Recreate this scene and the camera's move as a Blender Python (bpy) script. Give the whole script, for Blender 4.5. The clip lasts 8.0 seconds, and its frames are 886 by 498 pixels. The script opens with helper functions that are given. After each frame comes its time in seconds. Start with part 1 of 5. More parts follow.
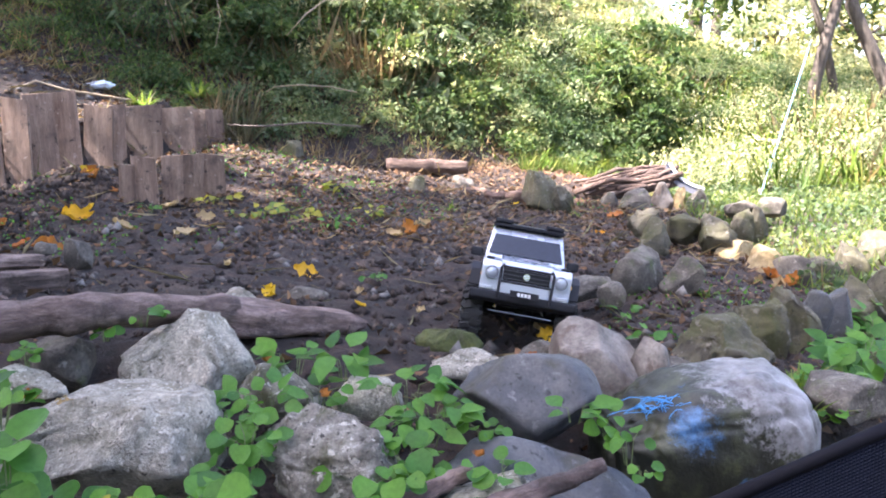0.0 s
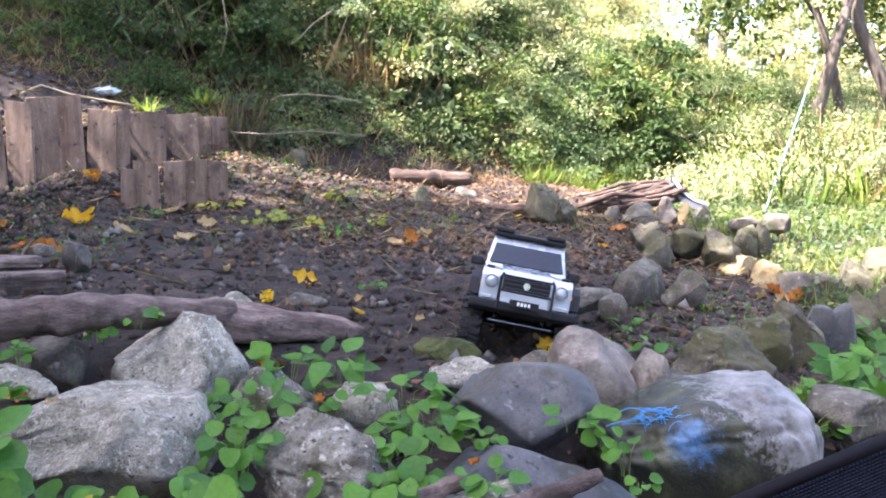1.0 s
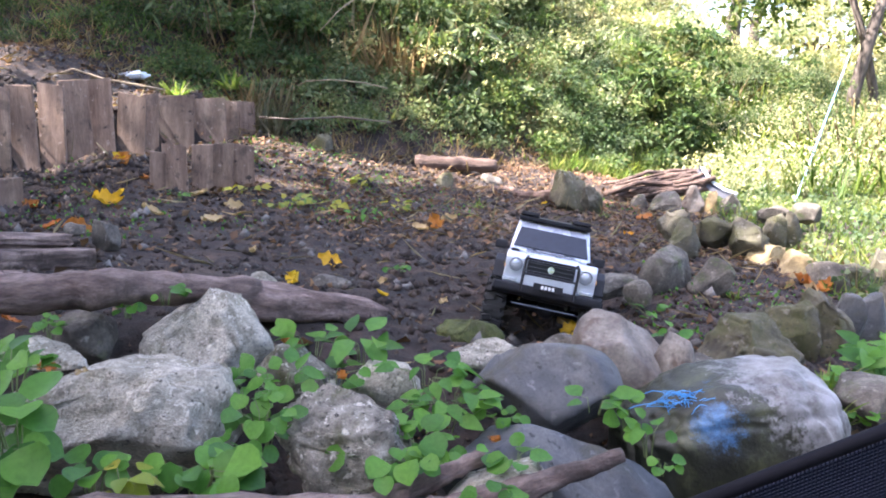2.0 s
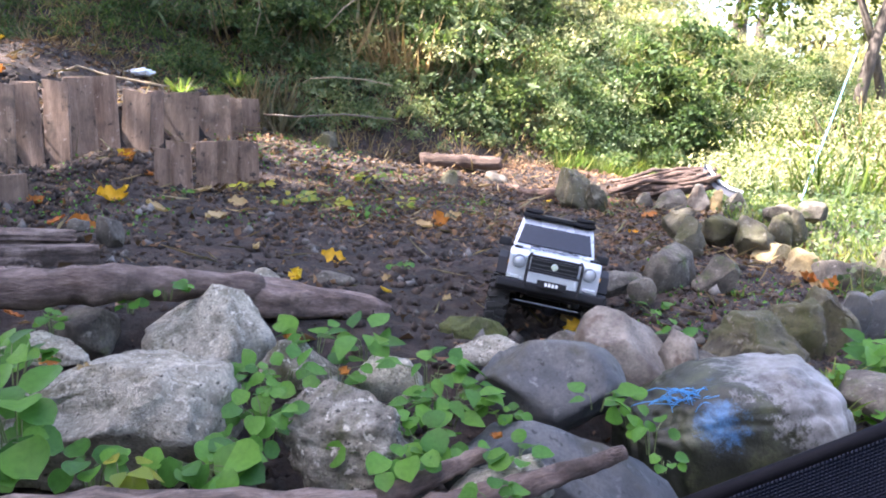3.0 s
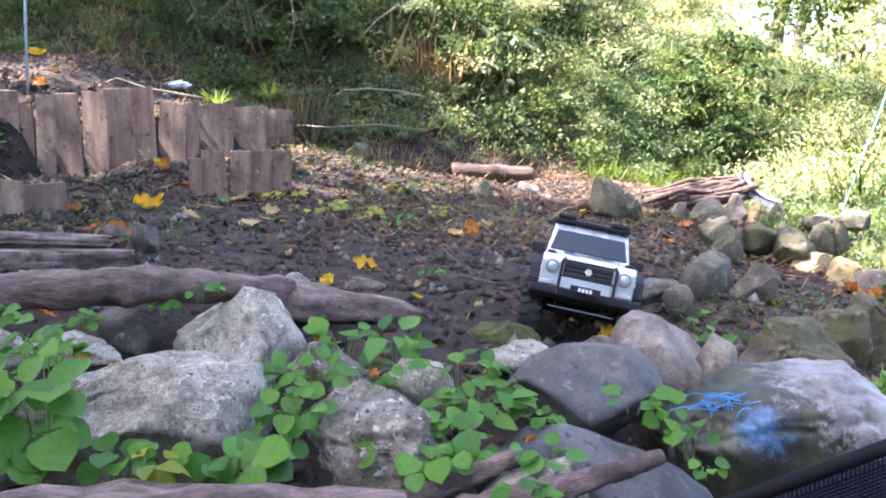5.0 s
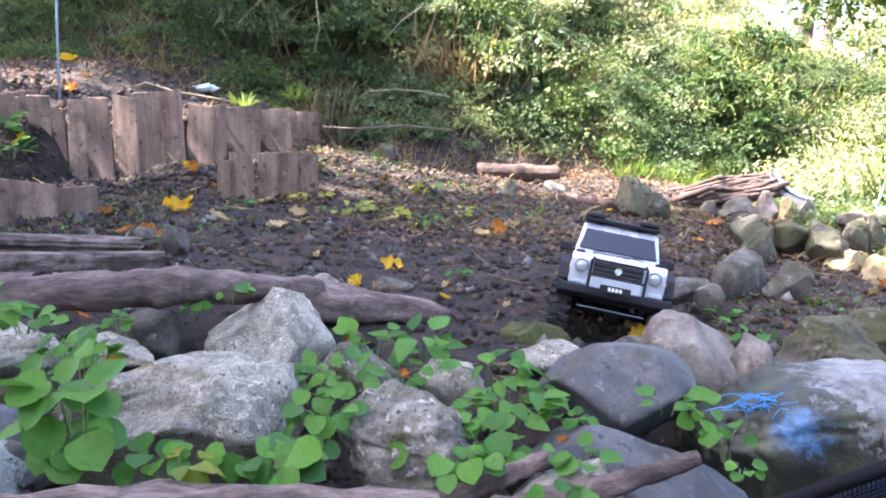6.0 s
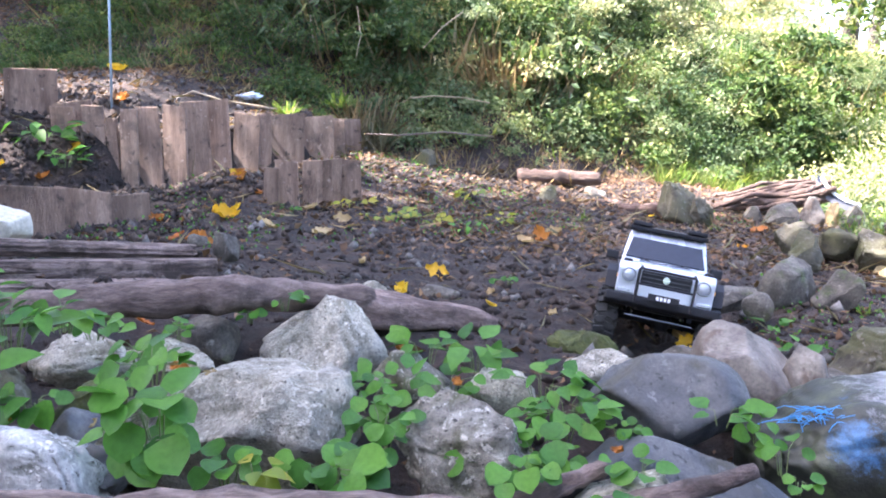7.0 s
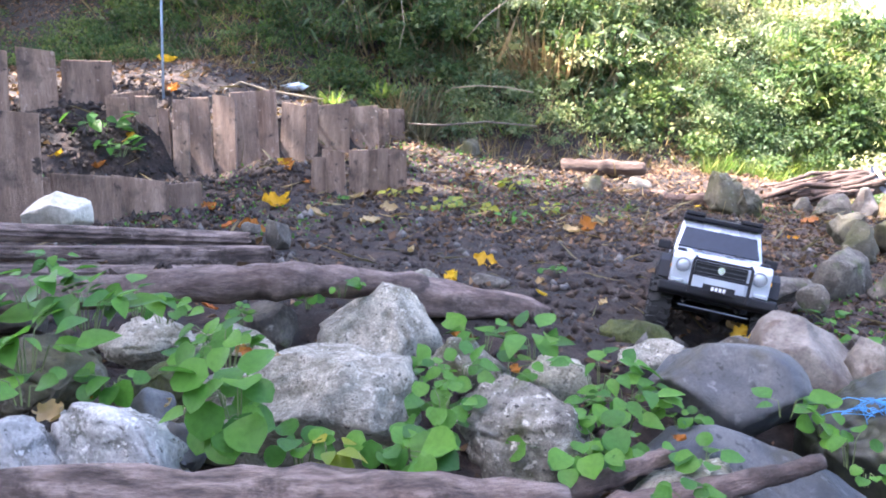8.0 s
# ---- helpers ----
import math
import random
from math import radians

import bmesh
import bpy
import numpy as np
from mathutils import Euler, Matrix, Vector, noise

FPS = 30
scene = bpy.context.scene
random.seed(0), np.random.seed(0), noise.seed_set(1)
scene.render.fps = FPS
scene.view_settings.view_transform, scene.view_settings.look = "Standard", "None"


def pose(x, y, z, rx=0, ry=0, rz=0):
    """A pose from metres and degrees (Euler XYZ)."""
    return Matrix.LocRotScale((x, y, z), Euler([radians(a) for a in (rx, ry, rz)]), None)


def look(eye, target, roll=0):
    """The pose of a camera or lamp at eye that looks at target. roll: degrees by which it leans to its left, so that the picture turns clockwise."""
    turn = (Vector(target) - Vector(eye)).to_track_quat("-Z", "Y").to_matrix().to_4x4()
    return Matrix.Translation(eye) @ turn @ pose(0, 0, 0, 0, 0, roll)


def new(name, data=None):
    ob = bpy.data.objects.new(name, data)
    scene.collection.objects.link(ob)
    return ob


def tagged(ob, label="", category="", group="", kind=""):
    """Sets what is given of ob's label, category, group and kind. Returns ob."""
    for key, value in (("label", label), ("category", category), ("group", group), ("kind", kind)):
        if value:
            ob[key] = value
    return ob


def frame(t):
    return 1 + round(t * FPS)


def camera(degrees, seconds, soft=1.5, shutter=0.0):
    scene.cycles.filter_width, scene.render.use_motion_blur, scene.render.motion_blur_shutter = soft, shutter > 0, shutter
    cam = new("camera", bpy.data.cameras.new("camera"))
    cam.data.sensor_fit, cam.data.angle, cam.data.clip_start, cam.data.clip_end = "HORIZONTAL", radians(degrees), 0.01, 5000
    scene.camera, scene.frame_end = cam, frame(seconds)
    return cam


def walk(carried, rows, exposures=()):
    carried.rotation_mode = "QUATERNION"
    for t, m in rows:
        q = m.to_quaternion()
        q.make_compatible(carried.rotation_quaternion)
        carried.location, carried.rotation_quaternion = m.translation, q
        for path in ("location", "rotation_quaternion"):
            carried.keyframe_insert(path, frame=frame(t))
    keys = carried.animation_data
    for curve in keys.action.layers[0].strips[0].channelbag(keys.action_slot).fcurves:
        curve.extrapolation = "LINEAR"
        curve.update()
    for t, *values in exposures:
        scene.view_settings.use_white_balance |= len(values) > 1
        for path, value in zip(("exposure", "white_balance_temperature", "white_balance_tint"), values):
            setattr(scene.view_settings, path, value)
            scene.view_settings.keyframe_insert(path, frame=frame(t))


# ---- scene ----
cam = camera(60.93, 8.0, soft=1.95)
PATH = [
    (0.0, pose(0.0000, 0.0000, 0.4500, 82.000, 0.800, 0.500)),
    (0.5, pose(0.0047, 0.0073, 0.4387, 82.289, 0.200, 0.655)),
    (1.0, pose(0.0085, 0.0128, 0.4345, 83.045, -0.116, 0.902)),
    (1.5, pose(0.0087, 0.0100, 0.4232, 82.464, -0.616, 2.226)),
    (3.0, pose(0.0128, 0.0153, 0.4144, 82.109, -0.681, 3.235)),
    (3.5, pose(0.0157, 0.0186, 0.4054, 82.038, -1.265, 3.740)),
    (4.0, pose(0.0113, 0.0255, 0.4033, 82.516, -0.828, 4.686)),
    (4.5, pose(0.0135, 0.0265, 0.3949, 83.137, -0.620, 5.309)),
    (6.0, pose(0.0054, 0.0332, 0.3896, 83.186, 0.132, 7.498)),
    (6.5, pose(-0.0116, 0.0224, 0.3957, 83.522, 0.300, 9.285)),
    (7.0, pose(-0.0200, 0.0121, 0.4019, 83.493, 0.277, 10.155)),
    (7.5, pose(-0.0336, 0.0004, 0.4012, 83.182, 0.119, 11.385)),
    (8.0, pose(-0.0524, -0.0053, 0.3988, 82.790, 0.274, 12.948)),
]
walk(cam, PATH, [(0.0, 3.5, 6420, 22), (3.5, 3.46, 6350, 21), (5.0, 3.56, 6250, 21), (8.0, 3.82, 6130, 21)])

# ---- light ----
SUN = Vector((-0.50, -0.20, 0.84)).normalized()
world = bpy.data.worlds.new("sky")
scene.world = world
world.use_nodes = True
wn = world.node_tree
sky = wn.nodes.new("ShaderNodeTexSky")
sky.sky_type = "NISHITA"
sky.sun_disc = False
sky.sun_elevation = math.asin(SUN.z)
sky.sun_rotation = math.atan2(SUN.x, SUN.y)
sky.air_density = 1.0
sky.dust_density = 3.0
wn.links.new(sky.outputs[0], wn.nodes["Background"].inputs[0])
wn.nodes["Background"].inputs[1].default_value = 0.105
sun = new("sun", bpy.data.lights.new("sun", "SUN"))
sun.data.energy = 4.4
sun.data.angle = radians(0.6)
sun.data.color = (1.0, 0.95, 0.87)
sun.matrix_world = look(SUN * 20, (0, 0, 0))


# ---- materials ----
def nodes_of(name):
    m = bpy.data.materials.new(name)
    m.use_nodes = True
    t = m.node_tree
    return m, t.nodes, t.links, t.nodes["Principled BSDF"]


def tex_noise(n, l, coord, scale, detail=4.0, rough=0.6, stretch=(1, 1, 1)):
    mp = n.new("ShaderNodeMapping")
    mp.inputs["Scale"].default_value = stretch
    l.new(coord, mp.inputs[0])
    t = n.new("ShaderNodeTexNoise")
    t.inputs["Scale"].default_value = scale
    t.inputs["Detail"].default_value = detail
    t.inputs["Roughness"].default_value = rough
    l.new(mp.outputs[0], t.inputs["Vector"])
    return t


def ramp(n, l, fac, stops):
    r = n.new("ShaderNodeValToRGB")
    e = r.color_ramp.elements
    while len(e) < len(stops):
        e.new(0.5)
    for k, (p, c) in enumerate(stops):
        e[k].position = p
        e[k].color = (*c, 1)
    l.new(fac, r.inputs[0])
    return r.outputs[0]


def mix(n, l, fac, a, b, mode="MIX"):
    m = n.new("ShaderNodeMix")
    m.data_type = "RGBA"
    m.blend_type = mode
    for k, v in ((0, fac), (6, a), (7, b)):
        if isinstance(v, (int, float)):
            m.inputs[k].default_value = v
        elif isinstance(v, tuple):
            m.inputs[k].default_value = (*v, 1)
        else:
            l.new(v, m.inputs[k])
    return m.outputs[2]


def bump(n, l, height, strength, dist, bsdf):
    b = n.new("ShaderNodeBump")
    b.inputs["Strength"].default_value = strength
    b.inputs["Distance"].default_value = dist
    l.new(height, b.inputs["Height"])
    l.new(b.outputs[0], bsdf.inputs["Normal"])


def surface(name, stops, big, fine, rough, relief, patch=None, stretch=(1, 1, 1), metal=0.0, random_tint=0.15, rough_var=0.12):
    """A rough natural surface: colours by broad noise, darkened and lightened by fine grain, with optional patches (colour, scale, low, high)."""
    m, n, l, b = nodes_of(name)
    tc = n.new("ShaderNodeTexCoord").outputs["Object"]
    oi = n.new("ShaderNodeObjectInfo")
    shift = n.new("ShaderNodeVectorMath")
    shift.operation = "MULTIPLY_ADD"
    l.new(oi.outputs["Random"], shift.inputs[0])
    shift.inputs[1].default_value = (7, 3, 5)
    l.new(tc, shift.inputs[2])
    co = shift.outputs[0]
    a = tex_noise(n, l, co, big, 5, 0.62, stretch)
    g = tex_noise(n, l, co, fine, 6, 0.7, stretch)
    col = ramp(n, l, a.outputs[0], stops)
    grain = ramp(n, l, g.outputs[0], ((0.28, (0.55, 0.55, 0.55)), (0.5, (0.95, 0.95, 0.95)), (0.72, (1.3, 1.28, 1.24))))
    col = mix(n, l, 0.85, col, grain, "MULTIPLY")
    for pc, ps, lo, hi in ([patch] if isinstance(patch, tuple) else patch or []):
        p = tex_noise(n, l, co, ps, 6, 0.65)
        f = ramp(n, l, p.outputs[0], ((lo, (0, 0, 0)), (hi, (1, 1, 1))))
        col = mix(n, l, f, col, mix(n, l, 0.7, pc, grain, "MULTIPLY"))
    tint = ramp(n, l, oi.outputs["Random"], ((0.0, (1 - random_tint,) * 3), (1.0, (1 + random_tint,) * 3)))
    col = mix(n, l, 1.0, col, tint, "MULTIPLY")
    l.new(col, b.inputs["Base Color"])
    rr = n.new("ShaderNodeMapRange")
    l.new(g.outputs[0], rr.inputs[0])
    rr.inputs[3].default_value = rough - rough_var
    rr.inputs[4].default_value = min(1.0, rough + rough_var)
    l.new(rr.outputs[0], b.inputs["Roughness"])
    b.inputs["Metallic"].default_value = metal
    add = n.new("ShaderNodeMath")
    add.operation = "ADD"
    l.new(a.outputs[0], add.inputs[0])
    l.new(g.outputs[0], add.inputs[1])
    bump(n, l, add.outputs[0], relief, 0.012, b)
    return m


def foliage(name, colours, through_light=0.45, rough=0.58, blotch=60, patches=True):
    """Leaves: a colour for each leaf, shine on top, light shining through."""
    m, n, l, b = nodes_of(name)
    geo = n.new("ShaderNodeNewGeometry")
    oi = n.new("ShaderNodeObjectInfo")
    add = n.new("ShaderNodeMath")
    add.operation = "ADD"
    l.new(geo.outputs["Random Per Island"], add.inputs[0])
    l.new(oi.outputs["Random"], add.inputs[1])
    fr = n.new("ShaderNodeMath")
    fr.operation = "FRACT"
    l.new(add.outputs[0], fr.inputs[0])
    k = len(colours) - 1
    col = ramp(n, l, fr.outputs[0], [(i / k, c) for i, c in enumerate(colours)])
    tc = n.new("ShaderNodeTexCoord").outputs["Object"]
    v = tex_noise(n, l, tc, blotch, 3)
    col = mix(n, l, 0.6, col, ramp(n, l, v.outputs[0], ((0.3, (0.7, 0.72, 0.65)), (0.7, (1.2, 1.2, 1.15)))), "MULTIPLY")
    # Random cool-dark and warm-bright patches vary leaf tone, painting in clump shade and sun.
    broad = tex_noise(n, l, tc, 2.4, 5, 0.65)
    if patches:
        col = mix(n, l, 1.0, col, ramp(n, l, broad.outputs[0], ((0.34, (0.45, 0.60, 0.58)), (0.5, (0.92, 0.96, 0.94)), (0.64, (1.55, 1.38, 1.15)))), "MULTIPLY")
    l.new(col, b.inputs["Base Color"])
    b.inputs["Roughness"].default_value = rough
    b.inputs["Specular IOR Level"].default_value = 0.22
    tr = n.new("ShaderNodeBsdfTranslucent")
    l.new(mix(n, l, 1.0, col, (1.35, 1.4, 1.0), "MULTIPLY"), tr.inputs[0])
    ms = n.new("ShaderNodeMixShader")
    ms.inputs[0].default_value = through_light
    l.new(b.outputs[0], ms.inputs[1])
    l.new(tr.outputs[0], ms.inputs[2])
    l.new(ms.outputs[0], n["Material Output"].inputs[0])
    return m


def plain(name, col, rough, metal=0.0, grain=0.15, scale=80, coat=0.0, relief=0.05, shine=0.5):
    m, n, l, b = nodes_of(name)
    tc = n.new("ShaderNodeTexCoord").outputs["Object"]
    g = tex_noise(n, l, tc, scale, 5)
    g2 = tex_noise(n, l, tc, scale * 0.12, 3)
    f = ramp(n, l, g.outputs[0], ((0.3, (1 - grain,) * 3), (0.7, (1 + grain,) * 3)))
    f2 = ramp(n, l, g2.outputs[0], ((0.3, (1 - grain,) * 3), (0.7, (1 + grain,) * 3)))
    l.new(mix(n, l, 1.0, mix(n, l, 1.0, col, f, "MULTIPLY"), f2, "MULTIPLY"), b.inputs["Base Color"])
    rr = n.new("ShaderNodeMapRange")
    l.new(g2.outputs[0], rr.inputs[0])
    rr.inputs[3].default_value = max(0.02, rough - 0.08)
    rr.inputs[4].default_value = min(1, rough + 0.08)
    l.new(rr.outputs[0], b.inputs["Roughness"])
    b.inputs["Metallic"].default_value = metal
    b.inputs["Coat Weight"].default_value = coat
    b.inputs["Specular IOR Level"].default_value = shine
    bump(n, l, g.outputs[0], relief, 0.001, b)
    return m


MOSS = (0.055, 0.075, 0.018)
ROCK = {
    "lime": surface("limestone", ((0.36, (0.295, 0.266, 0.205)), (0.46, (0.413, 0.375, 0.299)), (0.56, (0.519, 0.475, 0.383)), (0.66, (0.625, 0.576, 0.473))), 30, 240, 0.92, 1.0,
                    [((0.224, 0.203, 0.121), 6, 0.52, 0.68), ((0.708, 0.661, 0.557), 75, 0.57, 0.61), ((0.100, 0.090, 0.071), 110, 0.60, 0.65)]),
    "limemoss": surface("limestone_mossy", ((0.36, (0.134, 0.122, 0.098)), (0.46, (0.235, 0.214, 0.175)), (0.56, (0.347, 0.316, 0.260)), (0.66, (0.470, 0.428, 0.360))), 34, 240, 0.92, 1.0,
                        [((0.095, 0.094, 0.035), 9, 0.50, 0.62), ((0.627, 0.589, 0.510), 60, 0.58, 0.62), ((0.056, 0.050, 0.040), 90, 0.58, 0.64)]),
    "white": surface("limestone_pale", ((0.36, (0.26, 0.255, 0.24)), (0.48, (0.40, 0.395, 0.375)), (0.62, (0.52, 0.515, 0.49))), 26, 200, 0.9, 0.8,
                     [((0.22, 0.215, 0.19), 40, 0.55, 0.61), ((0.66, 0.65, 0.61), 80, 0.58, 0.62), ((0.09, 0.085, 0.075), 150, 0.62, 0.66)]),
    "cream": surface("stone_cream", ((0.3, (0.42, 0.38, 0.30)), (0.7, (0.56, 0.52, 0.43))), 9, 80, 0.85, 0.3),
    "smooth": surface("river_stone_grey", ((0.36, (0.036, 0.039, 0.046)), (0.5, (0.065, 0.068, 0.074)), (0.64, (0.101, 0.101, 0.100))), 16, 190, 0.66, 0.35, [((0.054, 0.050, 0.036), 9, 0.52, 0.66), ((0.144, 0.148, 0.152), 38, 0.60, 0.68), ((0.022, 0.022, 0.024), 60, 0.61, 0.67)]),
    "tan": surface("river_stone_tan", ((0.36, (0.086, 0.070, 0.058)), (0.5, (0.149, 0.128, 0.107)), (0.64, (0.225, 0.198, 0.168))), 16, 170, 0.8, 0.4, ((0.095, 0.070, 0.052), 11, 0.52, 0.6)),
    "brown": surface("stone_brown", ((0.36, (0.05, 0.042, 0.034)), (0.5, (0.092, 0.08, 0.064)), (0.64, (0.155, 0.138, 0.112))), 20, 160, 0.9, 0.5, [(MOSS, 14, 0.56, 0.70), ((0.22, 0.20, 0.17), 55, 0.60, 0.66)]),
    "dark": surface("stone_dark", ((0.3, (0.04, 0.04, 0.042)), (0.7, (0.10, 0.10, 0.10))), 14, 110, 0.8, 0.3),
    "moss": surface("stone_under_moss", ((0.3, (0.04, 0.045, 0.02)), (0.5, (0.07, 0.085, 0.022)), (0.7, (0.12, 0.11, 0.07))), 20, 200, 0.95, 0.8, ((0.09, 0.10, 0.02), 25, 0.5, 0.7)),
    "mossy": surface("stone_mossy", ((0.36, (0.047, 0.041, 0.027)), (0.5, (0.094, 0.082, 0.056)), (0.64, (0.156, 0.140, 0.105))), 18, 170, 0.9, 0.5, [((0.058, 0.058, 0.020), 9, 0.44, 0.62), ((0.156, 0.144, 0.117), 50, 0.58, 0.66), ((0.027, 0.023, 0.017), 70, 0.60, 0.67)]),
    "yellow": surface("stone_ochre", ((0.3, (0.15, 0.105, 0.045)), (0.5, (0.26, 0.19, 0.09)), (0.7, (0.38, 0.30, 0.17))), 14, 110, 0.9, 0.4),
}
SOIL = surface("soil", ((0.3, (0.007, 0.005, 0.004)), (0.45, (0.017, 0.011, 0.008)), (0.58, (0.038, 0.023, 0.017)), (0.72, (0.085, 0.052, 0.036))), 14, 90, 0.95, 1.0, ((0.075, 0.051, 0.034), 2.2, 0.58, 0.75), random_tint=0)
PEBBLE = surface("pebble", ((0.35, (0.05, 0.045, 0.04)), (0.5, (0.10, 0.09, 0.08)), (0.66, (0.18, 0.165, 0.15))), 6, 120, 0.9, 0.4, random_tint=0)
CLOD = surface("soil_crumbs", ((0.35, (0.013, 0.008, 0.006)), (0.5, (0.036, 0.023, 0.016)), (0.66, (0.108, 0.074, 0.053))), 8, 90, 0.95, 0.6, random_tint=0)
BOARD = surface("weathered_board", ((0.3, (0.143, 0.086, 0.057)), (0.5, (0.259, 0.166, 0.116)), (0.7, (0.374, 0.254, 0.182))), 6, 60, 0.88, 0.8, [((0.094, 0.065, 0.048), 7, 0.54, 0.68), ((0.050, 0.035, 0.026), 22, 0.60, 0.67), ((0.418, 0.304, 0.242), 45, 0.62, 0.68)], stretch=(5, 5, 0.7), random_tint=0.28)
TIMBER = surface("weathered_timber", ((0.35, (0.054, 0.036, 0.029)), (0.48, (0.194, 0.135, 0.112)), (0.62, (0.389, 0.290, 0.246))), 8, 70, 0.88, 1.0, ((0.076, 0.052, 0.041), 14, 0.52, 0.62), stretch=(1.5, 6, 6), random_tint=0.2)
BARK = surface("bark", ((0.33, (0.085, 0.055, 0.046)), (0.5, (0.21, 0.145, 0.122)), (0.66, (0.36, 0.265, 0.23))), 9, 60, 0.9, 1.0, ((0.10, 0.07, 0.058), 12, 0.52, 0.64), stretch=(1.4, 4.5, 4.5), random_tint=0.2)
BRANCH = surface("cut_branch_bark", ((0.33, (0.04, 0.024, 0.018)), (0.5, (0.095, 0.058, 0.042)), (0.66, (0.17, 0.115, 0.09))), 10, 60, 0.9, 0.8, stretch=(0.6, 5, 5), random_tint=0.3)
TRUNK = surface("tree_bark", ((0.25, (0.035, 0.028, 0.022)), (0.5, (0.075, 0.06, 0.048)), (0.75, (0.13, 0.105, 0.085))), 6, 30, 0.92, 0.9, stretch=(4, 4, 0.7))
# Dark green leaves whose tone also carries the bank's shade.
LEAF_SHADE_TONE = foliage("shade_toned_leaves", ((0.031, 0.056, 0.020), (0.045, 0.078, 0.027), (0.065, 0.103, 0.034), (0.090, 0.129, 0.043), (0.134, 0.140, 0.062)), 0.4)
# Pale yellowish leaves, made paler still to carry sunlight in the colour.
LEAF_SUN_TONE = foliage("sun_toned_leaves", ((0.17, 0.20, 0.105), (0.24, 0.26, 0.14), (0.32, 0.32, 0.19), (0.40, 0.38, 0.24), (0.50, 0.455, 0.32)), 0.45)
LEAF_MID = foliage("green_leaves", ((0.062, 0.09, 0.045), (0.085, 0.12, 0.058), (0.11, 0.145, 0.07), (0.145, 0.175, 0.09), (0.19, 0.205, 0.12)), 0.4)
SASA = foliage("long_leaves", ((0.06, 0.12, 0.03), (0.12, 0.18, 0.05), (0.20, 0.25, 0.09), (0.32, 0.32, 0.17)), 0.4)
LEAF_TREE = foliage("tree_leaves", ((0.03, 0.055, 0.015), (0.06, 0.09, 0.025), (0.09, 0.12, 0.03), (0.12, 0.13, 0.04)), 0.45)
LEAF_PLANT = foliage("plant_leaves", ((0.035, 0.105, 0.02), (0.06, 0.17, 0.028), (0.10, 0.235, 0.035), (0.05, 0.14, 0.025)), 0.4, 0.4, 5, patches=False)
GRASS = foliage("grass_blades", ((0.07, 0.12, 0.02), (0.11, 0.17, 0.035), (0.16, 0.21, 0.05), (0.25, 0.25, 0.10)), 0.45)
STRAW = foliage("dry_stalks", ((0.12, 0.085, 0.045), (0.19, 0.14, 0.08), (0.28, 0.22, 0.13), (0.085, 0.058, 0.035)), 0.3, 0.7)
DEAD = foliage("dead_leaves_brown", ((0.043, 0.025, 0.015), (0.102, 0.055, 0.030), (0.170, 0.093, 0.051), (0.221, 0.140, 0.081), (0.076, 0.047, 0.034), (0.204, 0.111, 0.060)), 0.15, 0.75, patches=False)
YELLOW = foliage("leaf_yellow", ((0.55, 0.30, 0.02), (0.62, 0.40, 0.03), (0.50, 0.22, 0.02)), 0.3, 0.55, patches=False)
ORANGE = foliage("leaf_orange", ((0.30, 0.09, 0.02), (0.38, 0.15, 0.03), (0.22, 0.065, 0.022)), 0.25, 0.6, patches=False)
TAN = foliage("leaf_tan", ((0.35, 0.24, 0.12), (0.42, 0.32, 0.18), (0.28, 0.17, 0.08)), 0.25, 0.65, patches=False)
STEM = plain("stem", (0.11, 0.15, 0.05), 0.6)


# ---- builders ----
def mesh_of(name, verts, faces, mat, smooth_faces=False):
    me = bpy.data.meshes.new(name)
    me.from_pydata(verts, [], faces)
    me.materials.append(mat)
    if smooth_faces:
        me.polygons.foreach_set("use_smooth", [True] * len(me.polygons))
    me.update()
    return me


def finish(bm, name, mat, smooth_faces=False):
    me = bpy.data.meshes.new(name)
    bm.normal_update()
    bm.to_mesh(me)
    bm.free()
    me.materials.append(mat)
    if smooth_faces:
        me.polygons.foreach_set("use_smooth", [True] * len(me.polygons))
    return me


def part(name, bm, mat, parent, label="", smooth_faces=False):
    ob = new(name, finish(bm, name, mat, smooth_faces))
    ob.parent = parent
    return tagged(ob, label=label)


def quads(n):
    """Triangles of n four-cornered leaves folded along the midrib."""
    i = np.arange(n)[:, None] * 4
    return np.concatenate([i + [0, 1, 2], i + [0, 2, 3]], 1).reshape(-1)


def leaf_mesh(name, pos, along, side, length, width, mat, fold=0.18):
    """Many leaves in one mesh: base points, directions along and across, lengths and widths."""
    n = len(pos)
    along = along / np.linalg.norm(along, axis=1, keepdims=True)
    side = side - along * (side * along).sum(1, keepdims=True)
    side = side / (np.linalg.norm(side, axis=1, keepdims=True) + 1e-9)
    up = np.cross(side, along)
    L, W = length[:, None], width[:, None]
    v = np.empty((n, 4, 3))
    v[:, 0] = pos
    v[:, 1] = pos + along * L * 0.42 + side * W * 0.5 + up * W * fold
    v[:, 2] = pos + along * L - up * L * 0.12
    v[:, 3] = pos + along * L * 0.42 - side * W * 0.5 + up * W * fold
    tri = quads(n)
    me = bpy.data.meshes.new(name)
    me.vertices.add(n * 4)
    me.vertices.foreach_set("co", v.reshape(-1))
    me.loops.add(len(tri))
    me.loops.foreach_set("vertex_index", tri)
    me.polygons.add(len(tri) // 3)
    me.polygons.foreach_set("loop_start", np.arange(0, len(tri), 3))
    me.materials.append(mat)
    me.update(calc_edges=True)
    me.validate()
    return me


def unit(n, rng):
    v = rng.normal(size=(n, 3))
    return v / np.linalg.norm(v, axis=1, keepdims=True)


